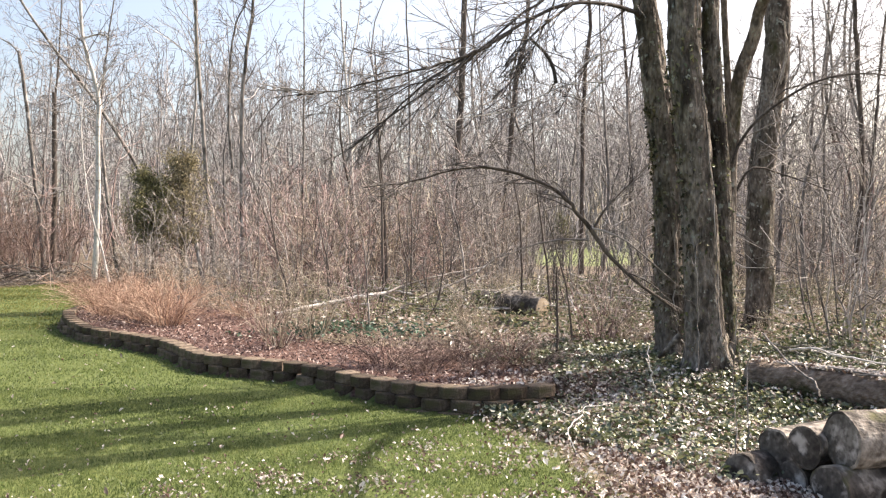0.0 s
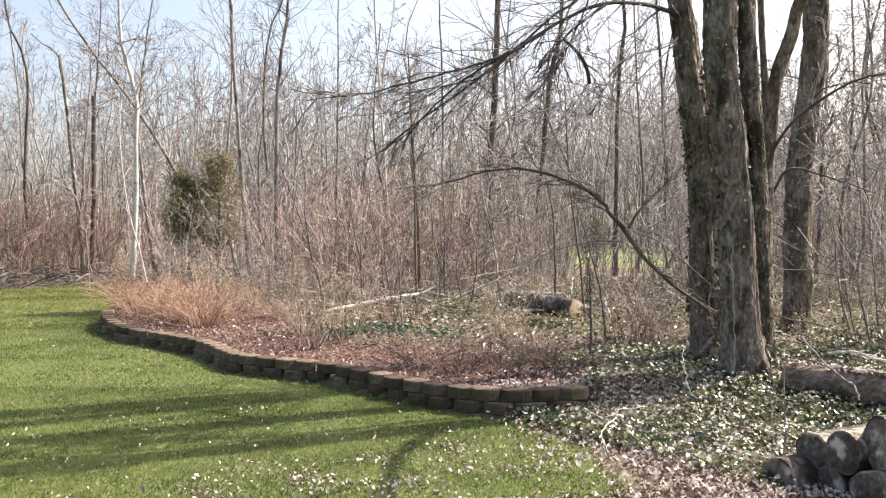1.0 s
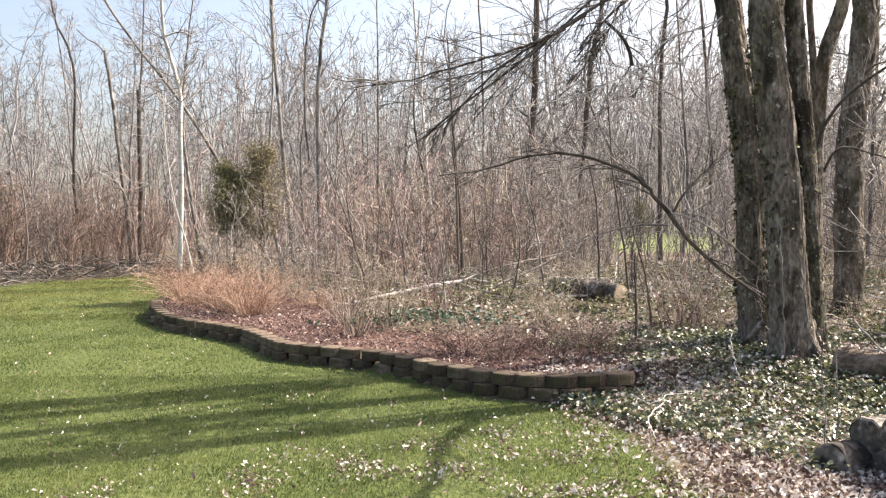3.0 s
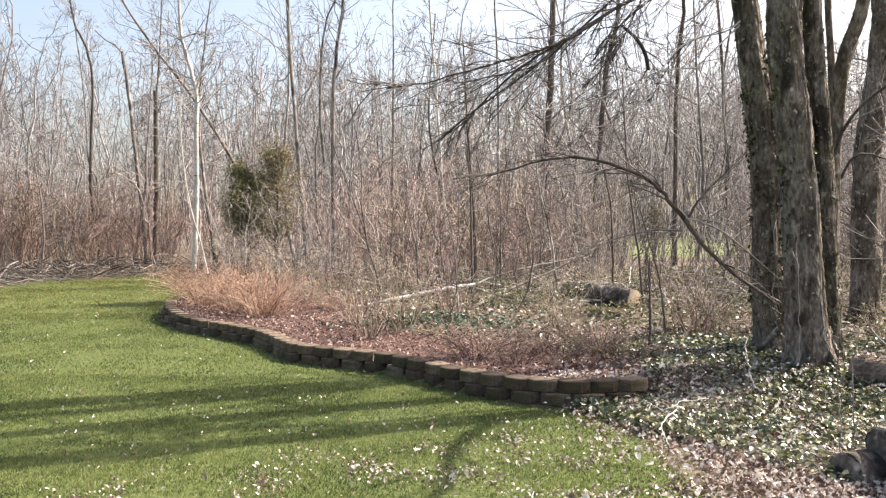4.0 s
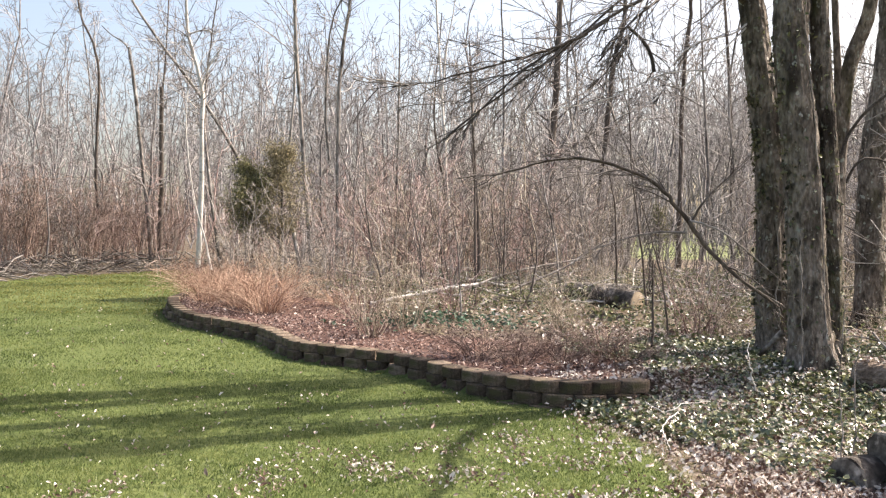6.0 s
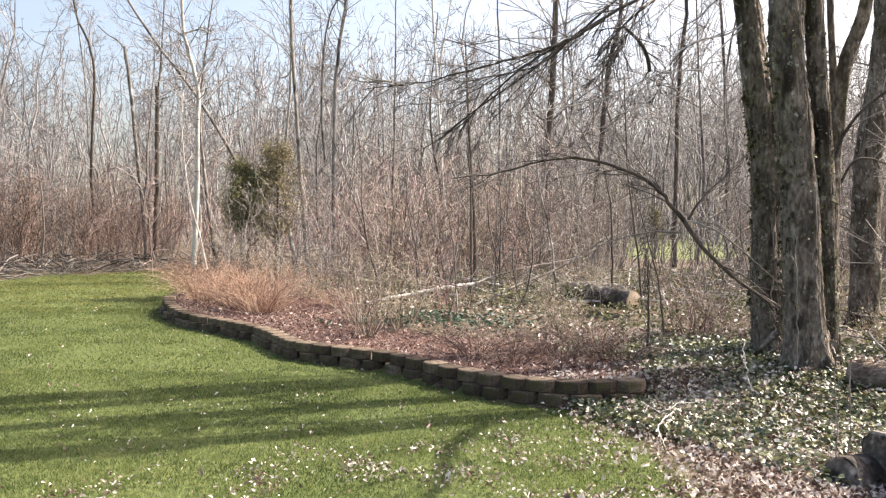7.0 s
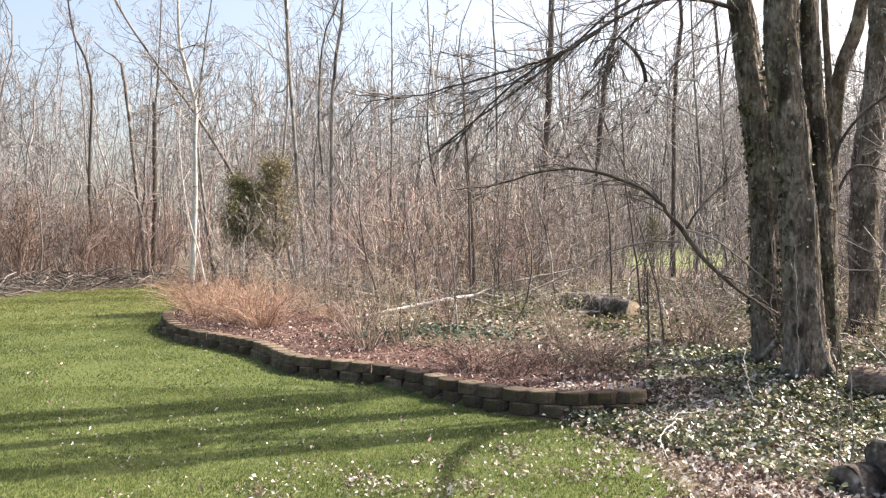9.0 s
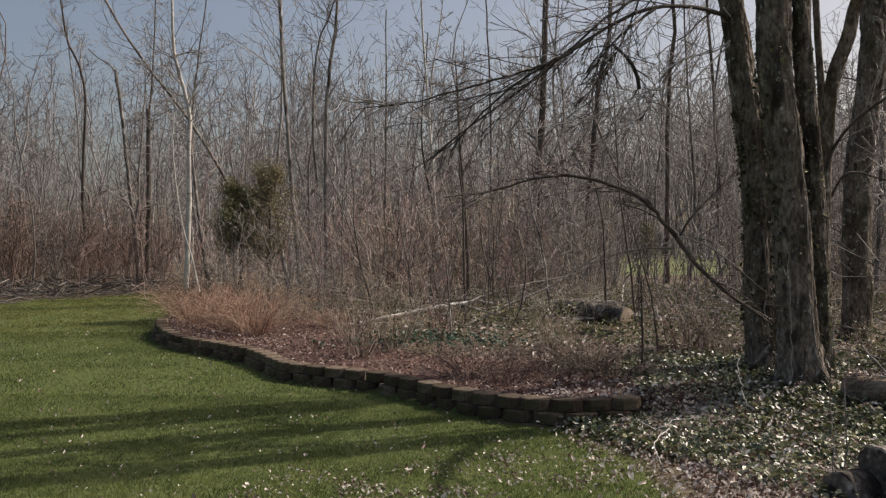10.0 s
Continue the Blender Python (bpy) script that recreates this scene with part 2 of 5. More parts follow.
class Tubes:
    """Gathers many tapered round stems and makes one mesh of them."""

    def __init__(self):
        self.verts, self.faces, self.count = [], [], 0

    def add(self, p, r, k=3, rough=0.0):
        p, r = np.asarray(p, float), np.asarray(r, float)
        m, n = r.shape
        t = unit(np.gradient(p, axis=1))
        main = unit(p[:, -1] - p[:, 0])
        ref = np.where(np.abs(main[:, 2:3]) > 0.75, np.array([[1.0, 0.1, 0.0]]), np.array([[0.0, 0.1, 1.0]]))[:, None, :]
        a = unit(np.cross(t, ref))
        b = np.cross(t, a)
        ang = np.arange(k) * 2 * np.pi / k
        rr = r[:, :, None] * np.ones(k)
        if rough:
            rr = rr * (1 + rough * rng.normal(size=(m, n, k)))
        ring = p[:, :, None, :] + rr[..., None] * (np.cos(ang)[:, None] * a[:, :, None, :] + np.sin(ang)[:, None] * b[:, :, None, :])
        idx = self.count + np.arange(m * n * k).reshape(m, n, k)
        nxt = np.roll(idx, -1, axis=2)
        quads = np.stack([idx[:, :-1], nxt[:, :-1], nxt[:, 1:], idx[:, 1:]], -1).reshape(-1, 4)
        self.verts.append(ring.reshape(-1, 3))
        self.faces.append(quads)
        self.count += m * n * k
        return self

    def mesh(self, name, mat):
        return mesh_of(name, np.concatenate(self.verts), [np.concatenate(self.faces)], mat)


def bough(points, r0, r1, n=16, wander=0.0, power=1.0):
    """A smooth stem through a few places, tapering from r0 to r1: arrays (1, n, 3) and (1, n)."""
    c = np.array(points, float)
    c = np.vstack([2 * c[0] - c[1], c, 2 * c[-1] - c[-2]])
    s = np.linspace(0, len(points) - 1 - 1e-6, n)
    i, f = s.astype(int), (s % 1)[:, None]
    p0, p1, p2, p3 = c[i], c[i + 1], c[i + 2], c[i + 3]
    p = 0.5 * (2 * p1 + (p2 - p0) * f + (2 * p0 - 5 * p1 + 4 * p2 - p3) * f ** 2 + (3 * p1 - p0 - 3 * p2 + p3) * f ** 3)
    if wander:
        p[1:] += rng.normal(size=(n - 1, 3)) * wander
    r = r0 + (r1 - r0) * np.linspace(0, 1, n) ** power
    return p[None], r[None]


def grow(p, r, count, length, n=4, angle=0.8, up=0.15, start=0.2, thick=0.55, tip=0.25, wander=0.12, spare=0.0, least=0.0):
    """Side shoots on many stems at once. length: as a share of the stem's own length."""
    m, k = r.shape
    m2 = m * count
    who = np.repeat(np.arange(m), count)
    at = start + (1 - start) * rng.random(m2) ** 0.9
    s = at * (k - 1.001)
    i, f = s.astype(int), (s % 1)[:, None]
    base = p[who, i] * (1 - f) + p[who, i + 1] * f
    rad = (r[who, i] * (1 - f[:, 0]) + r[who, i + 1] * f[:, 0]) * thick
    along = unit(p[who, i + 1] - p[who, i])
    side = rng.normal(size=(m2, 3))
    side = unit(side - along * np.sum(side * along, 1, keepdims=True))
    a = angle * (0.6 + 0.8 * rng.random(m2))[:, None]
    d = unit(along * np.cos(a) + side * np.sin(a))
    whole = np.linalg.norm(p[:, 1:] - p[:, :-1], axis=2).sum(1)[who]
    size = np.maximum(whole * length, least) * (0.45 + 0.9 * rng.random(m2)) * (1.15 - 0.75 * at)
    q = np.empty((m2, n, 3))
    q[:, 0] = base
    for j in range(1, n):
        d = unit(d + np.array([0, 0, up]) + rng.normal(size=(m2, 3)) * wander)
        q[:, j] = q[:, j - 1] + d * (size / (n - 1))[:, None]
    rr = rad[:, None] * np.linspace(1, tip, n)[None]
    return q, rr


def leaves(name, place, size, mat, flat=0.6, fold=0.25, aspect=0.75, cup=0.0):
    """Many small leaves, each of two halves folded along its rib, lying more or less flat."""
    m = len(place)
    nrm = unit(np.stack([rng.normal(size=m) * flat, rng.normal(size=m) * flat, np.ones(m)], 1))
    h = rng.normal(size=(m, 3))
    u = unit(h - nrm * np.sum(h * nrm, 1, keepdims=True))
    w = np.cross(nrm, u)
    s = (size * (0.6 + 0.8 * rng.random(m)))[:, None]
    lift = nrm * s * fold
    v = np.stack([place - u * s * 0.55, place + w * s * aspect * 0.42 - u * s * 0.12 + lift, place + w * s * aspect * 0.3 + u * s * 0.3 + lift * 0.8,
                  place + u * s * 0.6 + nrm * s * cup, place - w * s * aspect * 0.3 + u * s * 0.3 + lift * 0.8, place - w * s * aspect * 0.42 - u * s * 0.12 + lift], 1)
    o = np.arange(m)[:, None] * 6
    return mesh_of(name, v.reshape(-1, 3), [np.concatenate([o + np.array([0, 1, 2, 3]), o + np.array([0, 3, 4, 5])])], mat, smooth=False)


# ---- lie of the land: lawn, wall line, raised bed and woodland floor ----
# places along the lawn's edge: across, ahead, breadth of the bank, height of the ground behind
EDGE = np.array([
    (60, 1.0, 3, 0.25), (8, 5.2, 2.5, 0.25), (3.2, 6.6, 2.2, 0.22), (1.9, 7.2, 1.6, 0.2), (1.4, 7.75, 1.3, 0.19), (1.08, 7.9, 0.3, 0.2),
    (0.7, 7.72, 0.2, 0.2), (0.35, 7.66, 0.2, 0.2), (0.0, 7.75, 0.2, 0.2), (-0.24, 7.88, 0.2, 0.19), (-0.48, 8.07, 0.2, 0.19), (-0.8, 8.39, 0.2, 0.19),
    (-1.07, 8.72, 0.2, 0.19), (-1.45, 9.12, 0.2, 0.19), (-1.65, 9.33, 0.2, 0.19), (-1.88, 9.5, 0.2, 0.19), (-2.24, 9.68, 0.2, 0.19), (-2.64, 9.93, 0.2, 0.19),
    (-2.88, 10.13, 0.2, 0.19), (-3.09, 10.4, 0.2, 0.19), (-3.38, 10.88, 0.2, 0.19), (-3.68, 11.37, 0.2, 0.19), (-3.96, 11.71, 0.2, 0.19), (-4.47, 12.23, 0.2, 0.2),
    (-5.12, 12.83, 0.2, 0.2), (-5.5, 13.2, 0.2, 0.21), (-5.9, 13.75, 0.2, 0.22), (-6.4, 14.6, 0.2, 0.22), (-6.95, 15.9, 0.2, 0.22), (-7.2, 17.4, 0.4, 0.22),
    (-7.4, 19.5, 0.6, 0.22), (-7.4, 23.0, 2, 0.22), (-9.5, 28.8, 2, 0.2), (-13.2, 31.0, 2, 0.2), (-14.1, 29.2, 1.5, 0.2), (-14.6, 26.8, 1.5, 0.2), (-15.35, 23.7, 1.5, 0.2),
    (-16.6, 20.0, 1.5, 0.2), (-22, 12, 2, 0.2), (-60, 4, 2, 0.2)])
WALL_FROM, WALL_TO = 5, 29


def edge_of(x, y):
    """Metres behind the lawn's edge (minus: on the lawn), breadth of the bank and height behind it."""
    p = np.stack([np.asarray(x, float).ravel(), np.asarray(y, float).ravel()], 1)
    best = np.full(len(p), 1e9)
    out = np.zeros((len(p), 3))
    for a, b in zip(EDGE[:-1], EDGE[1:]):
        d = b[:2] - a[:2]
        f = np.clip(((p - a[:2]) @ d) / (d @ d), 0, 1)
        gap = p - a[:2] - f[:, None] * d
        dist = np.hypot(gap[:, 0], gap[:, 1])
        side = np.sign((p - a[:2]) @ np.array([d[1], -d[0]]))
        near = dist < best - 1e-9
        best = np.where(near, dist, best)
        val = np.stack([dist * side, a[2] + f * (b[2] - a[2]), a[3] + f * (b[3] - a[3])], 1)
        out = np.where(near[:, None], val, out)
    return out


def smooth_step(v):
    v = np.clip(v, 0, 1)
    return v * v * (3 - 2 * v)


def land(x, y):
    x, y = np.asarray(x, float), np.asarray(y, float)
    e = edge_of(x, y)
    s, w, h = e[:, 0], e[:, 1], e[:, 2]
    near = smooth_step((60 - np.hypot(x, y).ravel()) / 40)
    z = h * smooth_step((s - 0.04) / w) + 0.07 * smooth_step((s - 0.6) / 3.5)
    rise = smooth_step(s / 3) * (0.05 * np.sin(x.ravel() * 1.1 + 0.6) * np.sin(y.ravel() * 0.9) + 0.03 * np.sin(x.ravel() * 2.7 + y.ravel() * 2.1))
    dip = (1 - smooth_step((s + 1) / 1)) * 0.03 * np.sin(x.ravel() * 0.5) * np.sin(y.ravel() * 0.37)
    return (z + (rise + dip) * near).reshape(x.shape)


def lawn_share(x, y):
    """1 on the lawn, 0 off it; the corner by the log pile is bare leaf litter."""
    x, y = np.asarray(x, float).ravel(), np.asarray(y, float).ravel()
    s = edge_of(x, y)[:, 0]
    corner = smooth_step((1.2 + (7.6 - y) * 0.22 - x) / 1.4)
    return np.where(s < 0.02, 1.0, 0.0) * corner


def axis(fine_from, fine_to, step, far):
    a = list(np.arange(fine_from, fine_to + step / 2, step))
    for sign in (1, -1):
        v, d = (a[-1] if sign > 0 else a[0]), step
        while abs(v) < far:
            d *= 1.18
            v += sign * d
            a = a + [v] if sign > 0 else [v] + a
    return np.array(a)


gx, gy = axis(-8, 4, 0.13, 2500), axis(4.5, 20, 0.13, 2500)
X, Y = np.meshgrid(gx, gy)
Z = land(X, Y)
ny, nx = X.shape
idx = np.arange(nx * ny).reshape(ny, nx)
ground_mesh = mesh_of("ground", np.stack([X, Y, Z], -1), [np.stack([idx[:-1, :-1], idx[:-1, 1:], idx[1:, 1:], idx[1:, :-1]], -1).reshape(-1, 4)], ground_material())
E_ALL = edge_of(X, Y)
XR, YR = X.ravel(), Y.ravel()
mulch_share = smooth_step((2.6 + 0.5 * np.sin(XR * 1.3) - E_ALL[:, 0]) / 1.0) * (E_ALL[:, 0] > 0.0) * smooth_step((1.0 - XR) / 0.4) * smooth_step((21 - YR) / 3)
field_share = smooth_step((YR - 40) / 4) * smooth_step((700 - YR) / 200) * smooth_step((XR - 0.09 * YR) / 1.5) * smooth_step((0.25 * YR - XR) / 1.5)
for key, val in (("lawn", lawn_share(X, Y)), ("mulch", mulch_share), ("field", field_share)):
    ground_mesh.attributes.new(key, "FLOAT", "POINT").data.foreach_set("value", np.asarray(val, np.float32))
ground = tagged(new("ground", ground_mesh), "sunlit lawn, mulched bed and leaf-littered woodland floor", "ground", kind="structure")


# ---- trees ----
def thing(name, label, category, group="", at=(0, 0, 0)):
    ob = tagged(new(name), label, category, group)
    ob.location = at
    return ob


def floor_r(r, least):
    return np.maximum(r, least)


def tall_tree(name, label, stems, bark_mat, twig_mat, group="", shoots=30, reach=0.24, start=0.33, thin=0.006, second=6, third=3, up=0.12, k=9):
    """stems: (places, lower radius, upper radius). The first place of the first stem is the foot."""
    tree = thing(name, label, "tree", group)
    for i, (pts, r0, r1) in enumerate(stems):
        tubes = Tubes()
        p, r = bough(pts, r0, r1, 22, wander=r0 * 0.12)
        if i == 0:
            r = r * (1 + 0.5 * np.exp(-np.arange(22) / 1.2))
        stem = part("trunk" if i == 0 else "limb", Tubes().add(p, r, k, 0.05).mesh("stem", bark_mat), tree)
        n1 = max(3, int(shoots * (1.0 if i == 0 else 0.5)))
        a = grow(p, r, n1, reach, 6, 1.0, up * 0.6, start if i == 0 else 0.15, 0.27, 0.35, 0.25)
        b = grow(*a, second, 0.5, 5, 0.85, up * 0.4, 0.2, 0.6, 0.3, 0.24)
        c = grow(*b, third, 0.55, 4, 0.7, up * 0.5, 0.15, 0.7, 0.4, 0.18)
        tubes.add(a[0], floor_r(a[1], thin * 1.2), 4).add(b[0], floor_r(b[1], thin * 0.8), 3).add(c[0], floor_r(c[1], thin * 0.55), 3)
        tagged(part("crown" if i == 0 else "twig_spray", tubes.mesh("crown", twig_mat), tree if i == 0 else stem), kind="stuff")
    return tree


def big_stem(pts, r0, r1, flare=0.0, n=90, k=28, furrow=0.055, seed=0.0, mat=None):
    """A thick trunk with furrowed bark, knots and a flared foot."""
    p, r = bough(pts, r0, r1, n, power=1.8)
    p, r = p[0], r[0] * (1 + flare * np.exp(-np.linspace(0, 1, n) * 19))
    t = unit(np.gradient(p, axis=0))
    a = unit(np.cross(t, np.array([[0.1, 1.0, 0.0]])))
    b = np.cross(t, a)
    ang = np.arange(k) * 2 * np.pi / k
    plate = lambda g, z: 0.55 - 2.2 * abs(noise.noise((math.cos(g) * 6.5 + seed, math.sin(g) * 6.5, z * 1.5 + 0.6 * noise.noise((g * 2, z * 3, seed)))))
    bumps = np.array([[0.75 * noise.noise((math.cos(g) * 2.2 + seed, math.sin(g) * 2.2, q[2] * 1.6)) + 0.42 * plate(g, q[2]) + 0.35 * noise.noise((math.cos(g) * 8 + seed, math.sin(g) * 8, q[2] * 7))
                       + 0.25 * noise.noise((math.cos(g) * 15 + seed, math.sin(g) * 15, q[2] * 14)) for g in ang] for q in p])
    roots = 1 + flare * 0.5 * np.exp(-np.linspace(0, 1, n) * 26)[:, None] * np.cos(ang * 5 + seed)[None]
    rr = r[:, None] * roots + furrow * bumps * min(1.0, r0 / 0.2) * 0.7
    ring = p[:, None] + rr[..., None] * (np.cos(ang)[None, :, None] * a[:, None] + np.sin(ang)[None, :, None] * b[:, None])
    idx = np.arange(n * k).reshape(n, k)
    nxt = np.roll(idx, -1, 1)
    return mesh_of("stem", ring, [np.stack([idx[:-1], nxt[:-1], nxt[1:], idx[1:]], -1).reshape(-1, 4)], mat or bark), (p[None], r[None])


def old_maple():
    tree = thing("old_tree", "old multi-stemmed tree with grey-brown mossy furrowed bark, in ivy", "tree")
    made = []

    def add_stem(pts, r0, r1, flare):
        j = len(made)
        me, pr = big_stem(pts, r0, r1, flare, seed=j * 5.3, n=240 if j < 3 else 90, k=56 if j < 3 else 20)
        part("trunk" if j == 0 else "stem", me, tree)
        made.append(pr)

    add_stem([(2.68, 8.70, 0.14), (2.63, 8.70, 0.56), (2.59, 8.70, 1.02), (2.55, 8.70, 2.04), (2.42, 8.70, 3.19), (2.40, 8.70, 3.94), (2.38, 8.80, 5.67), (2.30, 9.00, 8.08), (2.16, 9.20, 11.45)], 0.182, 0.1, 1.0)
    add_stem([(2.57, 9.60, 0.21), (2.53, 9.60, 0.58), (2.51, 9.60, 0.97), (2.49, 9.60, 2.09), (2.42, 9.60, 2.76), (2.33, 9.60, 3.35), (2.22, 9.60, 4.19), (1.99, 9.60, 5.74), (1.63, 9.50, 8.14), (1.05, 9.30, 10.08)], 0.168, 0.09, 0.75)
    add_stem([(2.89, 8.80, 0.16), (2.87, 8.80, 0.60), (2.85, 8.80, 1.02), (2.82, 8.80, 2.04), (2.73, 8.80, 3.20), (2.70, 8.80, 3.97), (2.83, 8.90, 5.72), (3.08, 9.10, 9.02)], 0.1, 0.065, 0.6)
    add_stem([(3.06, 9.30, 0.49), (3.02, 9.20, 1.58), (3.05, 9.20, 2.53), (3.08, 9.10, 3.17), (3.20, 9.00, 3.63), (3.26, 8.80, 4.03), (3.43, 8.20, 4.39), (3.67, 7.60, 4.62), (3.91, 6.90, 5.05)], 0.075, 0.03, 0.2)
    add_stem([(3.03, 9.30, 2.30), (3.05, 9.30, 3.03), (3.01, 9.30, 3.75), (2.98, 9.30, 4.47), (2.92, 9.30, 6.51)], 0.04, 0.02, 0.0)
    # limbs that bow out over the bed and hang down
    me, _ = big_stem([(2.25, 9.05, 0.32), (2.35, 9.00, 0.45), (2.45, 8.95, 0.57)], 0.022, 0.038, 0.0, 14, 12, 0.03, 4.0, log_bark)
    part("cut_root", me, tree, "pale cut root stub")
    def add_limb(pts, r0, r1, few=30, n=26, wander=0.002, skin=limb_bark):
        p, r = bough(pts, r0, r1, n, wander=wander)
        twigs = Tubes()
        limb = part("limb", Tubes().add(p, r, 9, 0.05).mesh("limb", skin), tree)
        a = grow(p, r, max(4, few * 2 // 3), 0.3, 7, 0.5, -0.04, 0.1, 0.45, 0.35, 0.1, least=0.5)
        b = grow(*a, 4, 0.45, 5, 0.55, -0.03, 0.15, 0.6, 0.4, 0.13)
        c = grow(*b, 2, 0.5, 4, 0.6, 0.0, 0.2, 0.7, 0.5, 0.15)
        twigs.add(a[0], floor_r(a[1], 0.0042), 4).add(b[0], floor_r(b[1], 0.003), 3).add(c[0], floor_r(c[1], 0.0022), 3)
        tagged(part("twig_spray", twigs.mesh("twig_spray", twig_dark), limb, "drooping bare dark twigs"), kind="stuff")

    add_limb([(2.30, 9.70, 3.84), (2.12, 9.50, 4.01), (1.79, 9.20, 4.03), (1.35, 8.80, 3.95), (0.91, 8.50, 3.74), (0.57, 8.30, 3.50), (0.30, 8.20, 3.30), (-0.07, 8.10, 2.99), (-0.49, 8.00, 2.69), (-0.83, 8.00, 2.40)], 0.0260, 0.0055, wander=0.006)
    add_limb([(0.84, 8.40, 3.49), (0.96, 8.40, 3.38), (1.05, 8.40, 3.24), (1.09, 8.40, 3.06)], 0.0140, 0.0200, few=3, n=10)
    add_limb([(1.31, 8.75, 3.93), (1.00, 8.50, 3.66), (0.79, 8.40, 3.44), (0.57, 8.30, 3.14)], 0.0160, 0.0048)
    add_limb([(0.65, 8.30, 3.54), (0.19, 8.00, 3.23), (-0.32, 7.80, 3.05), (-0.91, 7.60, 2.86), (-1.48, 7.50, 2.78)], 0.0160, 0.0032, wander=0.006)
    add_limb([(0.46, 8.30, 3.41), (0.03, 8.20, 3.17), (-0.34, 8.10, 2.86), (-0.65, 8.10, 2.55), (-1.01, 8.00, 2.30)], 0.0144, 0.0032)
    add_limb([(2.21, 9.60, 4.56), (1.59, 9.20, 4.32), (1.00, 8.80, 3.97), (0.53, 8.50, 3.56), (0.09, 8.30, 3.14), (-0.29, 8.20, 3.01), (-0.75, 8.00, 2.72)], 0.0190, 0.0040, wander=0.006)
    # pale skin on the next two: their sunlit look is put into the colour
    add_limb([(2.33, 9.60, 3.88), (2.04, 9.40, 3.64), (1.68, 9.20, 3.52), (1.48, 9.10, 3.40), (1.30, 9.00, 3.18), (0.96, 8.90, 2.85)], 0.0110, 0.0032, few=9, skin=pale_bark)
    add_limb([(2.28, 9.60, 3.81), (1.91, 9.30, 3.45), (1.65, 9.20, 3.19), (1.47, 9.20, 3.04), (1.32, 9.10, 3.07), (1.17, 9.00, 2.89), (0.84, 8.90, 2.72)], 0.0090, 0.0032, few=9, skin=pale_bark)
    add_limb([(1.13, 8.70, 4.00), (1.06, 8.60, 3.81), (0.91, 8.50, 3.48), (0.77, 8.40, 3.26), (0.55, 8.30, 2.92)], 0.0104, 0.0040)
    # pale skin again stands for sun on this limb
    add_limb([(1.71, 9.20, 3.22), (1.33, 9.10, 3.18), (1.03, 9.00, 3.05), (0.67, 8.90, 2.88), (0.32, 8.80, 2.80), (-0.08, 8.70, 2.73)], 0.0080, 0.0040, few=10, skin=pale_bark)
    add_limb([(1.54, 9.10, 1.67), (1.39, 9.05, 1.84), (1.22, 9.00, 2.02), (0.91, 8.90, 2.18), (0.50, 8.80, 2.28), (0.09, 8.70, 2.25), (-0.33, 8.60, 2.12), (-0.77, 8.50, 2.07)], 0.0240, 0.0060, wander=0.006, skin=dark_bark)
    add_limb([(1.56, 9.10, 1.65), (1.72, 9.10, 1.90), (1.95, 9.20, 2.12), (2.21, 9.30, 2.36)], 0.0150, 0.0048, few=9, skin=dark_bark)
    add_limb([(1.51, 9.10, 1.55), (1.18, 9.00, 1.55), (0.84, 8.90, 1.47), (0.49, 8.80, 1.35)], 0.0128, 0.0040, few=9, skin=grey_bark)
    add_limb([(1.54, 9.10, 1.67), (1.75, 9.15, 1.39), (2.07, 9.20, 1.09), (2.29, 9.25, 0.94), (2.50, 9.30, 0.79)], 0.0250, 0.0120, few=9, skin=dark_bark)
    add_limb([(1.51, 9.10, 1.69), (1.72, 9.10, 1.63), (1.93, 9.10, 1.53), (2.19, 9.15, 1.32), (2.49, 9.20, 1.06)], 0.0120, 0.0056, few=9, skin=grey_bark)
    add_limb([(3.01, 9.15, 2.29), (3.17, 9.10, 2.67), (3.45, 9.00, 2.95), (3.84, 8.90, 3.18), (4.41, 9.00, 3.27), (4.94, 8.90, 3.14)], 0.0180, 0.0080)
    add_limb([(3.04, 9.20, 1.94), (3.26, 9.20, 2.30), (3.70, 9.40, 2.25), (4.10, 9.20, 2.07)], 0.0160, 0.0048, few=9)
    top = Tubes()
    for p, r in made:
        a = grow(p, r, 9, 0.22, 7, 0.7, 0.1, 0.66, 0.4, 0.25, 0.14)
        b = grow(*a, 4, 0.45, 5, 0.7, 0.05, 0.2, 0.6, 0.3, 0.16)
        c = grow(*b, 2, 0.5, 4, 0.7, 0.0, 0.2, 0.7, 0.5, 0.18)
        top.add(a[0], floor_r(a[1], 0.006), 5).add(b[0], floor_r(b[1], 0.004), 3).add(c[0], floor_r(c[1], 0.003), 3)
    part("crown", top.mesh("crown", twig_grey), tree)
    # short dead sprouts and hanging bark on the lower stems
    sprouts = Tubes()
    for p, r in made[:3]:
        low = (p[:, :70], r[:, :70])
        a = grow(*low, 26, 0.05, 5, 1.2, 0.05, 0.05, 0.03, 0.4, 0.3, least=0.3)
        a[0][:, 0] += (a[0][:, 1] - a[0][:, 0]) * 0.3
        b = grow(*a, 2, 0.5, 4, 0.7, 0.0, 0.2, 0.7, 0.5, 0.2)
        sprouts.add(a[0], floor_r(a[1], 0.004), 3).add(b[0], floor_r(b[1], 0.0025), 3)
    tagged(part("sprouts", sprouts.mesh("sprouts", twig_tan), tree, "short pale dead sprouts"), kind="stuff")
    flakes_at = []
    for p, r in made[:3]:
        i = rng.integers(2, 150, 260)
        g = rng.random(260) * 2 * np.pi
        flakes_at.append(p[0, i] + (r[0, i] * 1.04)[:, None] * np.stack([np.cos(g), np.sin(g), np.zeros(260)], 1))
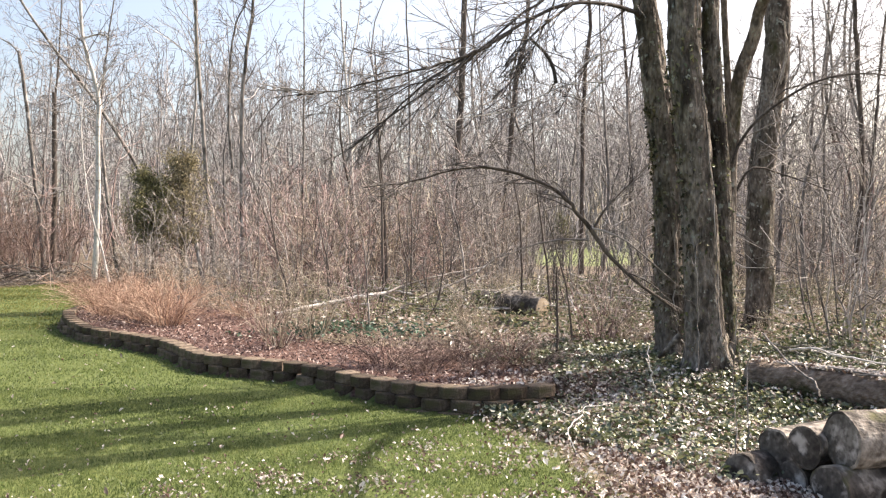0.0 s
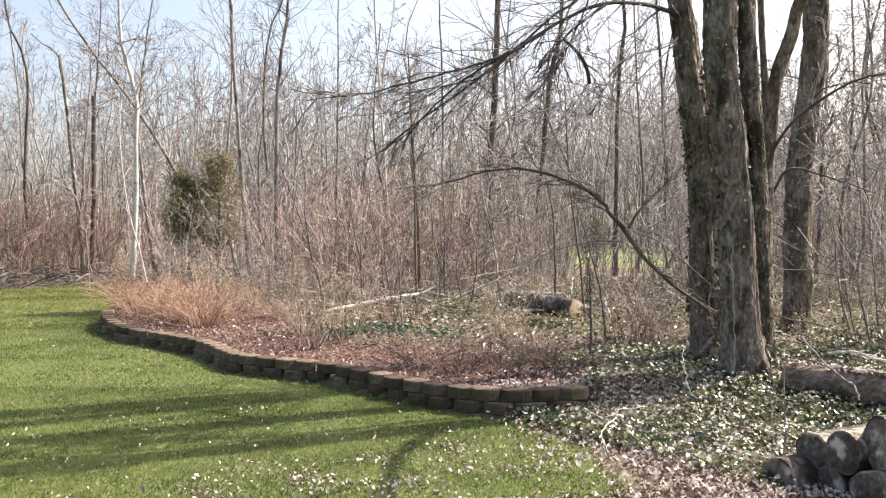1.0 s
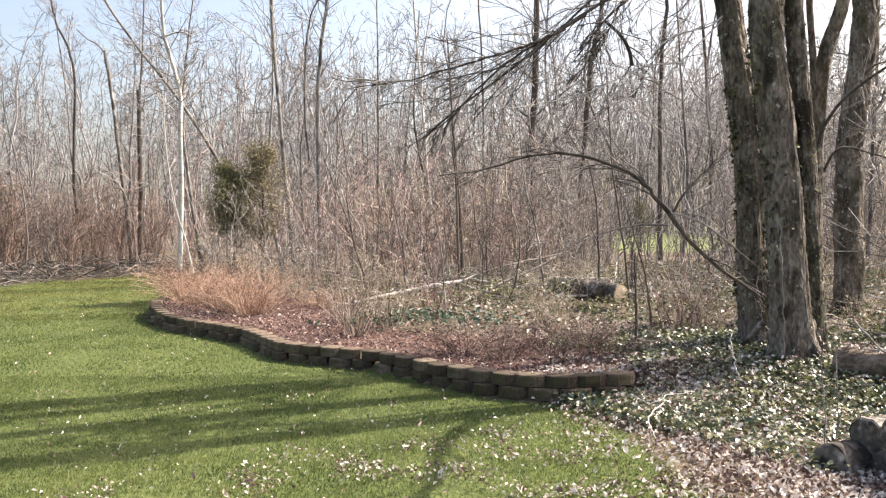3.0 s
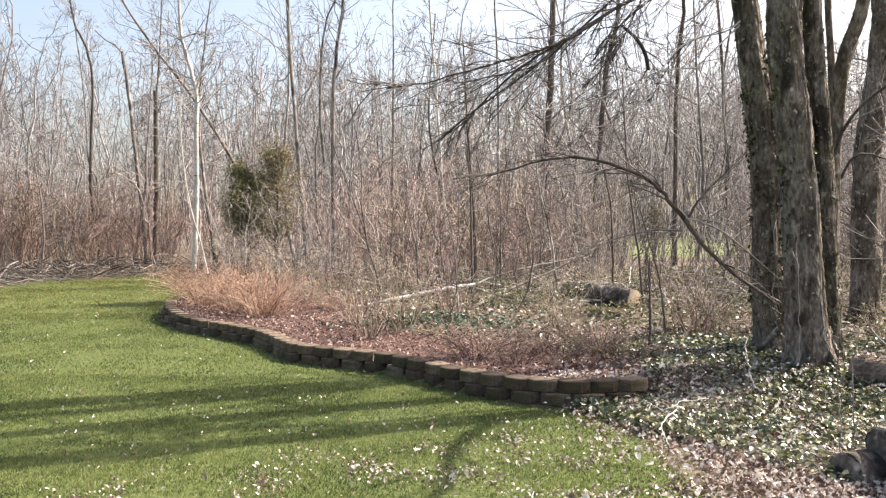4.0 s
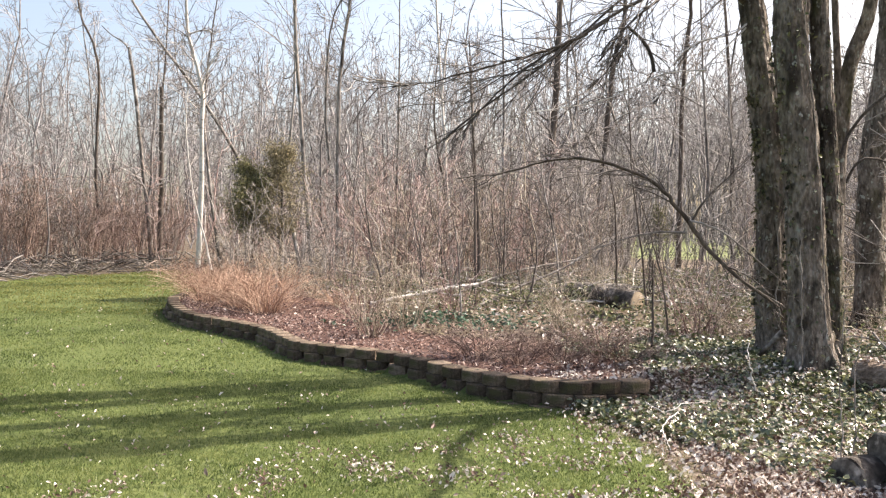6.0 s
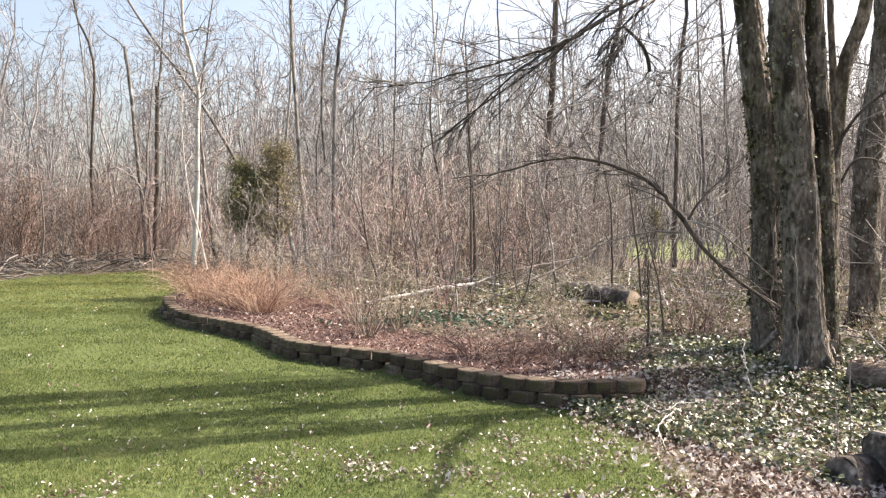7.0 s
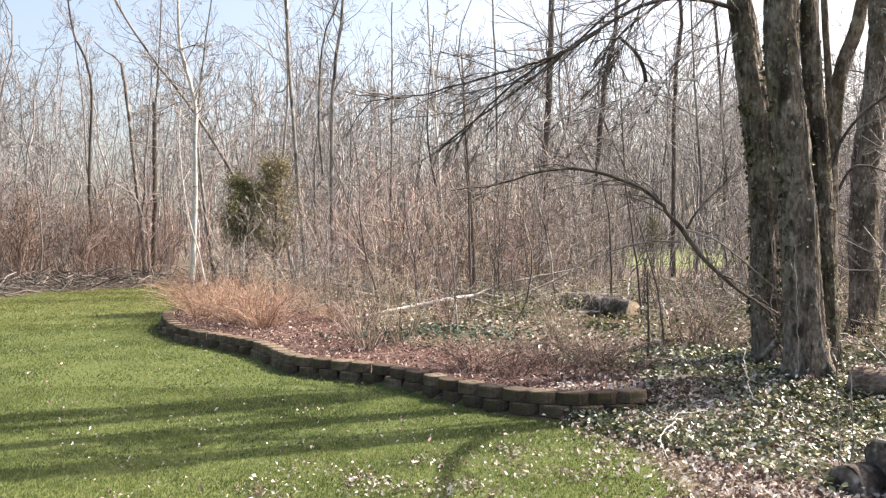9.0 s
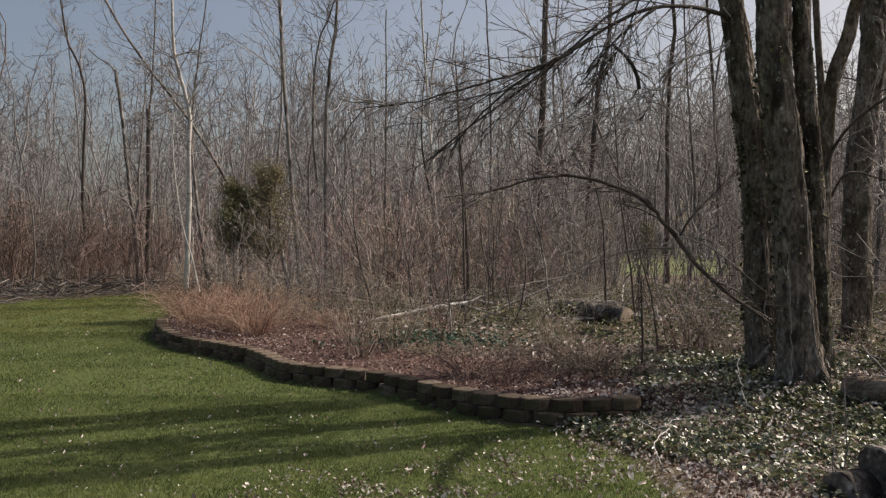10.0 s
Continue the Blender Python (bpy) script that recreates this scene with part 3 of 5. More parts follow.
    tagged(part("ivy_leaves", leaves("ivy_leaves", np.concatenate(flakes_at), 0.04, bramble_leaf, 2.0), tree, "small pale climbing leaves"), kind="stuff")
    # dark moss and ivy clumps up the sides, and pale vines climbing the bark
    for which, count, low, high_ in ((1, 380, 45, 120), (0, 260, 60, 130), (2, 200, 40, 110)):
        p, r = made[which]
        i = (low + (high_ - low) * rng.random(count)).astype(int)
        clump = np.round(i / 7) * 2.4
        g = np.pi + 0.9 * np.sin(clump * 1.7) + rng.normal(size=count) * 0.45
        at = p[0, i] + (r[0, i] * (1.0 + 0.16 * rng.random(count)))[:, None] * np.stack([np.cos(g), np.sin(g), np.zeros(count)], 1) + rng.normal(size=(count, 3)) * 0.012
        tagged(part("moss_clumps", leaves("moss_clumps", at, 0.042, moss_leaf, 2.0, 0.3, 0.8), tree, "dark moss and small ivy leaves on the bark"), kind="stuff")
    for which, g0, top_at in ((0, -1.0, 180), (1, -0.9, 130)):
        p, r = made[which]
        i = np.arange(3, top_at, 4)
        g = g0 + np.cumsum(rng.normal(size=len(i)) * 0.1)
        vp = p[0, i] + (r[0, i] * 1.04 + 0.008)[:, None] * np.stack([np.cos(g), np.sin(g), np.zeros(len(i))], 1)
        part("climbing_vine", Tubes().add(vp[None], np.linspace(0.007, 0.004, len(i))[None], 6, 0.15).mesh("climbing_vine", grey_bark), tree, "thin grey vine climbing the bark")
    return tree


old_maple()

rear, rear_pr = big_stem([(4.39, 12.10, 0.19), (4.41, 12.10, 0.82), (4.42, 12.10, 2.23), (4.50, 12.10, 3.08), (4.60, 12.10, 3.83), (4.66, 12.10, 4.89), (4.81, 12.29, 7.32), (4.95, 12.48, 13.00)], 0.182, 0.14, 0.4, seed=33.0)
rear_tree = thing("old_tree", "thick straight tree with dark furrowed bark behind brush", "tree")
part("trunk", rear, rear_tree)
tb = Tubes()
ra = grow(*rear_pr, 26, 0.13, 6, 1.0, 0.02, 0.12, 0.3, 0.3, 0.2)
rb = grow(*ra, 5, 0.45, 5, 0.7, 0.0, 0.2, 0.6, 0.3, 0.16)
rc = grow(*rb, 3, 0.5, 4, 0.7, 0.0, 0.2, 0.7, 0.5, 0.18)
tb.add(ra[0], floor_r(np.minimum(ra[1], 0.013), 0.007), 5).add(rb[0], floor_r(np.minimum(rb[1], 0.008), 0.005), 3).add(rc[0], floor_r(np.minimum(rc[1], 0.006), 0.004), 3)
part("crown", tb.mesh("crown", twig_grey), rear_tree)
for fork, side, lift in (((4.62, 12.1, 5.3), 0.3, 0.0), ((4.64, 12.1, 5.6), -0.27, 0.4)):
    pts = [fork, (fork[0] - 0.47 * side * 0.5, fork[1] + 0.88 * side * 0.5, fork[2] + 1.6), (fork[0] - 0.47 * side, fork[1] + 0.88 * side, 9.6 + lift), (fork[0] - 0.5 * side, fork[1] + 1.1 * side, 12.5)]
    fp, fr = bough(pts, 0.13, 0.11, 24, 0.01)
    part("limb", Tubes().add(fp, fr, 10, 0.05).mesh("limb", bark), rear_tree)
high = Tubes()
la = grow(rear_pr[0][:, 68:], rear_pr[1][:, 68:], 9, 0.35, 8, 0.75, 0.15, 0.1, 0.45, 0.3, 0.12)
lb = grow(*la, 5, 0.45, 5, 0.7, 0.05, 0.2, 0.6, 0.3, 0.15)
high.add(la[0], la[1], 7).add(lb[0], floor_r(lb[1], 0.008), 4)
part("upper_limbs", high.mesh("upper_limbs", dark_bark), rear_tree)

WOOD = "trees of the wood's edge"
tall_tree("birch_tree", "slender pale-barked tree leaning slightly, sunlit on one side", [
    ([(-11.61, 29.00, -0.24), (-11.53, 29.00, 2.40), (-11.48, 29.00, 4.84), (-11.51, 29.00, 6.44), (-11.77, 29.00, 7.47), (-12.01, 29.00, 8.45), (-12.06, 29.00, 9.91), (-12.27, 29.00, 14.21)], 0.086, 0.041),
    ([(-11.49, 29.00, 6.44), (-11.25, 29.00, 7.06), (-10.75, 29.00, 7.81)], 0.037, 0.012),
    ([(-11.92, 29.00, 8.26), (-11.39, 29.00, 8.37), (-10.98, 29.00, 8.22)], 0.033, 0.016)], pale_bark, twig_grey, WOOD, shoots=36, third=5)
tall_tree("leaning_tree", "dead grey tree leaning across its neighbours", [
    ([(-8.85, 31.00, -0.17), (-9.75, 31.00, 2.05), (-10.75, 31.00, 3.90), (-12.15, 31.00, 6.17), (-13.55, 31.00, 7.98), (-14.74, 31.00, 9.64), (-15.94, 31.00, 11.68)], 0.068, 0.041)], grey_bark, twig_grey, WOOD, third=5, shoots=26, start=0.3)
tall_tree("sapling", "thin pale sapling leaning over the rust-coloured shrub", [
    ([(-6.53, 17.00, 0.72), (-6.67, 17.00, 1.38), (-6.84, 17.00, 1.94), (-6.98, 17.00, 2.71), (-7.06, 17.00, 3.59), (-7.01, 17.00, 4.58)], 0.019, 0.007)], pale_bark, twig_grey, WOOD, shoots=9, reach=0.25, second=3, third=2)
tall_tree("snapped_tree", "slim grey tree with a snapped-off top", [
    ([(-14.65, 32.00, -0.22), (-14.80, 32.00, 2.07), (-15.00, 32.00, 3.73), (-15.34, 32.00, 6.84), (-15.58, 32.00, 8.46)], 0.084, 0.057), ([(-15.58, 32.00, 8.41), (-15.85, 32.00, 8.70), (-16.26, 32.00, 8.95), (-16.67, 32.00, 9.32)], 0.031, 0.015)], grey_bark, twig_grey, WOOD, shoots=8)
tall_tree("snapped_tree", "slim reddish tree with a split broken top", [
    ([(-14.85, 33.00, -0.28), (-14.75, 33.00, 2.08), (-14.72, 33.00, 4.44), (-14.73, 33.00, 7.11)], 0.105, 0.082), ([(-14.71, 33.00, 6.58), (-14.57, 33.00, 8.07), (-14.46, 33.00, 9.78), (-14.36, 33.00, 12.76)], 0.037, 0.022)], dark_bark, twig_grey, WOOD, shoots=10)
tall_tree("snag_tree", "grey dead tree with short broken stubs", [
    ([(-6.23, 24.00, 0.07), (-6.42, 24.00, 1.94), (-6.60, 24.00, 4.43), (-6.72, 24.00, 6.14), (-6.80, 24.00, 7.46), (-6.82, 24.00, 9.09), (-6.86, 24.00, 12.80)], 0.058, 0.041), ([(-6.75, 24.00, 6.06), (-6.94, 24.00, 5.83), (-7.13, 24.00, 5.80)], 0.020, 0.014)],
    grey_bark, twig_grey, WOOD, shoots=12)
tall_tree("forked_tree", "tall forked grey tree with bare crown", [
    ([(-6.02, 26.00, -0.06), (-6.01, 26.00, 2.81), (-6.00, 26.00, 5.34), (-5.90, 26.00, 6.86), (-5.69, 26.00, 8.20), (-5.62, 26.00, 9.71), (-5.53, 26.00, 13.73)], 0.068, 0.037),
    ([(-6.28, 26.00, 3.66), (-6.39, 26.00, 5.01), (-6.36, 26.00, 6.69), (-6.20, 26.00, 7.87), (-5.93, 26.00, 8.50), (-5.62, 26.00, 9.38)], 0.041, 0.020)], grey_bark, twig_grey, WOOD)
tall_tree("slender_tree", "slender pale tree forking high up", [
    ([(-1.96, 21.00, 0.15), (-2.05, 21.00, 1.07), (-2.13, 21.00, 2.30), (-2.25, 21.00, 4.07), (-2.35, 21.00, 5.56), (-2.46, 21.00, 7.33), (-2.53, 21.00, 10.72)], 0.037, 0.020),
    ([(-2.30, 21.00, 4.75), (-2.21, 21.00, 5.84), (-2.04, 21.00, 6.79), (-1.93, 21.00, 7.73)], 0.022, 0.010)], pale_bark, twig_grey, WOOD)
tall_tree("young_tree", "young dark-stemmed tree with fine bare twigs", [
    ([(-1.20, 18.50, 0.17), (-1.21, 18.50, 1.01), (-1.24, 18.50, 1.97), (-1.31, 18.50, 3.05), (-1.39, 18.50, 4.25), (-1.44, 18.50, 5.57)], 0.048, 0.014)], dark_bark, twig_dark, WOOD, shoots=22, reach=0.25, start=0.35)
tall_tree("tall_tree", "tall straight tree with dark bark", [
    ([(0.55, 30.00, 0.09), (0.53, 30.00, 2.03), (0.51, 30.00, 3.98), (0.66, 30.00, 6.90), (0.72, 30.00, 9.81), (0.78, 30.00, 15.61)], 0.143, 0.088)], dark_bark, twig_grey, WOOD)
tall_tree("tall_tree", "tall bent tree with dark bark", [
    ([(1.87, 30.00, 0.09), (2.07, 30.00, 1.84), (2.34, 30.00, 4.76), (2.53, 30.00, 7.09), (2.88, 30.00, 8.64), (2.93, 30.00, 10.20), (2.99, 30.00, 15.61)], 0.102, 0.061)], dark_bark, twig_grey, WOOD)
tall_tree("tall_tree", "tall brown tree standing by the far clearing", [
    ([(5.08, 32.00, -0.01), (5.13, 32.00, 3.11), (5.15, 32.00, 6.22), (5.27, 32.00, 8.08), (5.41, 32.00, 9.32), (5.35, 32.00, 10.77), (5.30, 32.00, 16.55)], 0.088, 0.061)], dark_bark, twig_grey, WOOD)
tall_tree("tall_tree", "thin dark tree with a bare crown", [
    ([(6.77, 31.00, 0.04), (6.73, 31.00, 2.05), (6.66, 31.00, 5.07), (6.51, 31.00, 7.68), (6.35, 31.00, 10.08), (6.24, 31.00, 15.08)], 0.068, 0.041)], dark_bark, twig_grey, WOOD)
tall_tree("tall_tree", "brown tree with several upright stems", [
    ([(7.54, 16.00, -0.27), (7.61, 16.00, 1.29), (7.71, 16.00, 2.54), (7.68, 16.00, 3.88), (7.59, 16.00, 5.13), (7.54, 16.00, 6.37), (7.46, 16.00, 9.56)], 0.051, 0.034),
    ([(7.76, 16.00, 1.60), (7.93, 16.00, 3.37), (8.05, 16.00, 4.92), (8.25, 16.00, 6.57)], 0.031, 0.020)], dark_bark, twig_grey, WOOD)
tall_tree("tall_tree", "thin grey tree among brush", [
    ([(8.74, 20.00, -0.21), (8.76, 20.00, 1.48), (8.78, 20.00, 3.17), (8.72, 20.00, 5.12), (8.84, 20.00, 6.54), (8.88, 20.00, 9.64)], 0.041, 0.027)], grey_bark, twig_grey, WOOD)
tall_tree("tall_tree", "thin twisting tree at the lawn's edge", [
    ([(-17.42, 33.00, -0.06), (-17.24, 33.00, 1.44), (-17.14, 33.00, 3.15), (-17.23, 33.00, 3.80), (-17.52, 33.00, 4.44), (-17.64, 33.00, 6.79), (-18.05, 33.00, 10.21)], 0.039, 0.023)], grey_bark, twig_grey, WOOD)
tall_tree("tall_tree", "thin dark tree at the lawn's edge", [
    ([(-17.03, 33.00, -0.06), (-17.44, 33.00, 3.58), (-17.29, 33.00, 7.22), (-17.50, 33.00, 8.71), (-18.05, 33.00, 9.99), (-18.36, 33.00, 11.91)], 0.068, 0.034)], dark_bark, twig_grey, WOOD)

# slim trees between the named ones
for tx, ty, th, tr in ((-11.5, 31, 11, 0.07), (-8.0, 29, 11, 0.07), (-4.6, 27, 9, 0.06), (-2.6, 24, 7.5, 0.05), (-1.2, 31, 11, 0.07), (0.7, 26, 9, 0.055), (1.6, 33, 12, 0.08), (3.0, 30, 11, 0.07),
                       (4.4, 24, 9, 0.06), (6.9, 16.5, 7.5, 0.045), (7.7, 20, 9, 0.055), (8.6, 18, 8.5, 0.05), (10.5, 22, 10, 0.065), (11.5, 27, 11, 0.07), (9.0, 30, 12, 0.08), (6.4, 27, 11, 0.06), (14.5, 31, 12, 0.08), (9.6, 20.5, 9, 0.045)):
    sway = rng.normal(size=8) * 0.035 * th
    tz = float(land(np.array([tx]), np.array([ty]))[0]) - 0.15
    tall_tree("slim_tree", "slim bare grey-brown tree with fine upright twigs", [
        ([(tx, ty, tz), (tx + sway[0] * 0.5, ty + sway[1], tz + th * 0.3), (tx + sway[2], ty + sway[3], tz + th * 0.6), (tx + sway[4], ty + sway[5], tz + th)], tr, tr * 0.3)],
        (grey_bark, dark_bark, grey_bark, grey_bark)[int(rng.integers(4))], (twig_grey, twig_dark, twig_grey)[int(rng.integers(3))], "slim trees of the wood", shoots=24, reach=0.26, start=0.25, second=4, third=3)


# ---- wood behind: many slim trunks that nobody could count ----
def far_wood(name, count, near, far, low, high, twig_mat, orders, label, least, span=(-0.7, 0.6)):
    d = near + (far - near) * rng.random(count) ** 0.7
    x = (span[0] + (span[1] - span[0]) * rng.random(count)) * d
    gap = (x > 0.095 * d) & (x < 0.25 * d) & (d < 85) & (rng.random(count) < 0.8)
    x = np.where(gap, -x - 0.1 * d, x)
    if far > 150:
        x = np.where(rng.random(count) < 0.42, (0.02 + 0.35 * rng.random(count)) * d, x)
    top = np.where(rng.random(count) < 0.06, 1.35, 1.0) * (1.2 + d * (low + (high - low) * rng.random(count)))
    n = 9
    s = np.linspace(0, 1, n)
    p = np.zeros((count, n, 3))
    lean = rng.normal(size=(count, 2)) * 0.06
    bend = np.cumsum(rng.normal(size=(count, n, 2)) * 0.018 * top[:, None, None], axis=1)
    p[:, :, 0] = x[:, None] + lean[:, :1] * top[:, None] * s + bend[:, :, 0]
    p[:, :, 1] = d[:, None] + lean[:, 1:] * top[:, None] * s + bend[:, :, 1]
    p[:, :, 2] = land(x, d)[:, None] - 0.1 + top[:, None] * s
    r = ((0.04 + 0.07 * rng.random(count) ** 3) * top / 12)[:, None] * (1 - 0.82 * s)
    t = Tubes().add(p, r, 4)
    a = grow(p, r, orders[0], 0.26, 4, 0.85, 0.12, 0.25, 0.5, 0.3, 0.26)
    b = grow(*a, orders[1], 0.5, 2, 0.9, 0.06, 0.2, 0.6, 0.4, 0.25)
    t.add(a[0], floor_r(a[1], least * 1.5), 3).add(b[0], floor_r(b[1], least), 3)
    if orders[2]:
        c = grow(*b, orders[2], 0.6, 2, 0.7, 0.1, 0.2, 0.7, 0.5, 0.2)
        t.add(c[0], floor_r(c[1], least * 0.8), 3)
    return tagged(new(name, t.mesh(name, twig_mat)), label, "wood", kind="stuff")


far_wood("near_wood", 90, 26, 45, 0.1, 0.25, twig_far, (15, 5, 2), "slim bare grey trees at the wood's edge", 0.007)
far_wood("far_wood", 330, 45, 110, 0.14, 0.24, twig_far, (9, 5, 2), "distant bare wood of grey trunks and fine twigs", 0.015)
far_wood("distant_wood", 700, 100, 190, 0.1, 0.2, twig_far, (8, 4, 0), "hazy distant wood beyond the clearing", 0.035)
far_wood("thicket", 95, 24, 60, 0.03, 0.11, twig_red, (9, 4, 2), "reddish-brown thicket of saplings under the trees", 0.007, (-0.7, 0.03))
far_wood("thicket", 75, 24, 60, 0.03, 0.12, twig_grey, (9, 4, 2), "grey-brown thicket of saplings under the trees", 0.007, (0.0, 0.6))


# ---- shrubs and saplings of the wood's edge ----
def shrub_mesh(stems, height, spread, mat, base_r, orders, lean=0.25, up=0.05, arch=0.0):
    n = 7
    s = np.linspace(0, 1, n)
    a = rng.random(stems) * 2 * np.pi
    q = spread * 0.25 * rng.random(stems)
    top = height * (0.55 + 0.6 * rng.random(stems))
    out = spread * (0.3 + 0.7 * rng.random(stems))
    p = np.zeros((stems, n, 3))
    reach = q[:, None] + out[:, None] * s ** 1.3
    p[:, :, 0] = np.cos(a)[:, None] * reach
    p[:, :, 1] = np.sin(a)[:, None] * reach
    p[:, :, 2] = top[:, None] * (s - arch * s ** 3) - 0.06
    p[:, 1:] += np.cumsum(rng.normal(size=(stems, n - 1, 3)) * 0.03 * height, axis=1)
    r = base_r * (0.6 + 0.8 * rng.random(stems))[:, None] * (1 - 0.75 * s)
    t = Tubes()
    level = (p, r)
    for count, length, k in orders:
        level = grow(*level, count, length, k, 0.8, up, 0.2, 0.6, 0.4, 0.24)
        t.add(level[0], floor_r(level[1], base_r * 0.38), 3)
    return Tubes().add(p, r, 4).mesh("stems", mat), t.mesh("twigs", mat)


def scatter(label, name, category, group, meshes, spots, sizes):
    for x, y in spots:
        j = int(rng.integers(len(meshes)))
        ob = tagged(new(name), label, category, group)
        tagged(part("branch_frame", meshes[j][0], ob), kind="stuff")
        tagged(part("twig_spray", meshes[j][1], ob), kind="stuff")
        k = sizes[0] + (sizes[1] - sizes[0]) * rng.random()
        ob.matrix_world = pose(x, y, float(land(np.array([x]), np.array([y]))[0]) - 0.02, 0, 0, rng.random() * 360) @ Matrix.Diagonal((k, k, k, 1))


def strewn(count, across, ahead, keep):
    """Random spots in a box that keep() allows."""
    got = []
    while len(got) < count:
        x, y = rng.uniform(*across), rng.uniform(*ahead)
        if keep(x, y):
            got.append((x, y))
    return got


def behind(x, y):
    return float(edge_of([x], [y])[0, 0])


red_brush = [shrub_mesh(9, 2.2, 0.9, m, 0.011, [(6, 0.42, 4), (2, 0.5, 2)]) for m in (twig_red, twig_red, twig_red, twig_tan, twig_grey, twig_tan)]
tan_brush = [shrub_mesh(10, 1.7, 0.9, twig_tan, 0.009, [(6, 0.45, 4), (3, 0.5, 2)], arch=0.25) for _ in range(4)]
grey_brush = [shrub_mesh(7, 3.4, 1.0, twig_grey, 0.015, [(8, 0.35, 4), (4, 0.5, 2)]) for _ in range(4)]
in_view = lambda x, y: abs(x) < y * 0.66 and not (y > 16.5 and 0.115 * y < x < 0.225 * y)
scatter("leafless reddish-brown shrub with many upright stems", "brush_shrub", "shrub", "brush shrubs", red_brush,
        strewn(44, (-11, 1.2), (18.5, 27), lambda x, y: behind(x, y) > 2.5 and in_view(x, y)), (0.9, 1.5))
scatter("leafless reddish-brown shrub with many upright stems", "brush_shrub", "shrub", "brush shrubs", red_brush,
        strewn(24, (-25, -9), (29, 38), lambda x, y: behind(x, y) > 0.6 and in_view(x, y)) + strewn(34, (-20, 1.5), (20, 36), lambda x, y: behind(x, y) > 0.8 and in_view(x, y)), (0.8, 1.3))
brown_brush = [shrub_mesh(10, 2.2, 0.9, m, 0.012, [(6, 0.42, 4), (2, 0.5, 2)]) for m in (twig_brown, twig_brown, twig_dark)]
grey_low = [shrub_mesh(9, 2.2, 0.9, m, 0.011, [(6, 0.42, 4), (2, 0.5, 2)]) for m in (twig_grey, twig_grey, twig_tan, twig_dark)]
scatter("leafless grey-brown shrub with many upright stems", "brush_shrub", "shrub", "brush shrubs", grey_low,
        strewn(34, (1.2, 18), (18.5, 36), lambda x, y: behind(x, y) > 0.8 and in_view(x, y)), (0.8, 1.35))
scatter("tan leafless shrub with arching stems", "arching_shrub", "shrub", "brush shrubs", tan_brush,
        strewn(50, (-8, 11), (11.3, 22), lambda x, y: behind(x, y) > 2.5 and in_view(x, y) and not (1.2 < x < 4.2 and y < 13) and not (0.085 * y < x < 0.14 * y and y < 14.5)), (0.28, 0.6))
scatter("tall grey leafless shrub with fine twigs", "tall_shrub", "shrub", "brush shrubs", grey_brush,
        strewn(40, (-16, 16), (20, 33), lambda x, y: behind(x, y) > 2.5 and in_view(x, y)), (0.8, 1.4))

scatter("leafless reddish-brown shrub with many upright stems", "brush_shrub", "shrub", "brush shrubs", red_brush,
        strewn(22, (-33, -9), (36, 50), in_view), (1.2, 1.8))
scatter("leafless reddish-brown shrub with many upright stems", "brush_shrub", "shrub", "brush shrubs", brown_brush,
        strewn(42, (-24, -14.2), (23, 36), lambda x, y: behind(x, y) > 0.9 and in_view(x, y)), (0.9, 1.6))
scatter("low tan tangle of bare stems beside the old tree", "tangle_shrub", "shrub", "brush shrubs", tan_brush,
        strewn(16, (1.1, 4.6), (10.2, 13), lambda x, y: behind(x, y) > 1.8 and not 0.085 * y < x < 0.14 * y), (0.25, 0.45))
scatter("pale tangled leafless shrub at the back of the bed", "arching_shrub", "shrub", "brush shrubs", tan_brush + grey_brush[:1],
        [(-6.3, 17.2), (-5.9, 17.9), (-5.5, 16.9), (-6.7, 18.2), (-5.1, 18.4), (-4.7, 16.6), (-4.2, 15.9), (-3.6, 15.4), (-3.9, 17.2), (-3.0, 16.2), (-5.3, 17.6), (-2.5, 15.2), (-6.3, 18.0), (-5.75, 18.4), (-5.2, 18.1), (-6.0, 17.5)], (0.55, 0.85))
thin = [shrub_mesh(2, 2.4, 0.35, m, 0.012, [(9, 0.22, 4), (3, 0.5, 2)]) for m in (twig_dark, twig_dark, twig_grey)]
scatter("thin leafless sapling rising from the undergrowth", "thin_sapling", "sapling", "thin saplings", thin,
        strewn(34, (-5, 10), (13, 20), lambda x, y: behind(x, y) > 2.4 and abs(x) < y * 0.6 and not (1.2 < x < 4.2 and y < 12.5)), (0.6, 1.3))

# crisp slim poles: young stems of all tones between the brush
pole = [shrub_mesh(3, 3.4, 0.6, m, 0.013, [(6, 0.2, 4), (2, 0.5, 2)]) for m in (twig_tan, twig_dark, twig_red, twig_grey, twig_tan, twig_grey)]
scatter("cluster of slim leafless poles rising from the brush", "pole_shrub", "shrub", "slim poles", pole,
        strewn(105, (-13, 12), (14.5, 27), lambda x, y: behind(x, y) > 3.2 and in_view(x, y) and not (x < -4.6 and y < 20)), (0.55, 1.25))

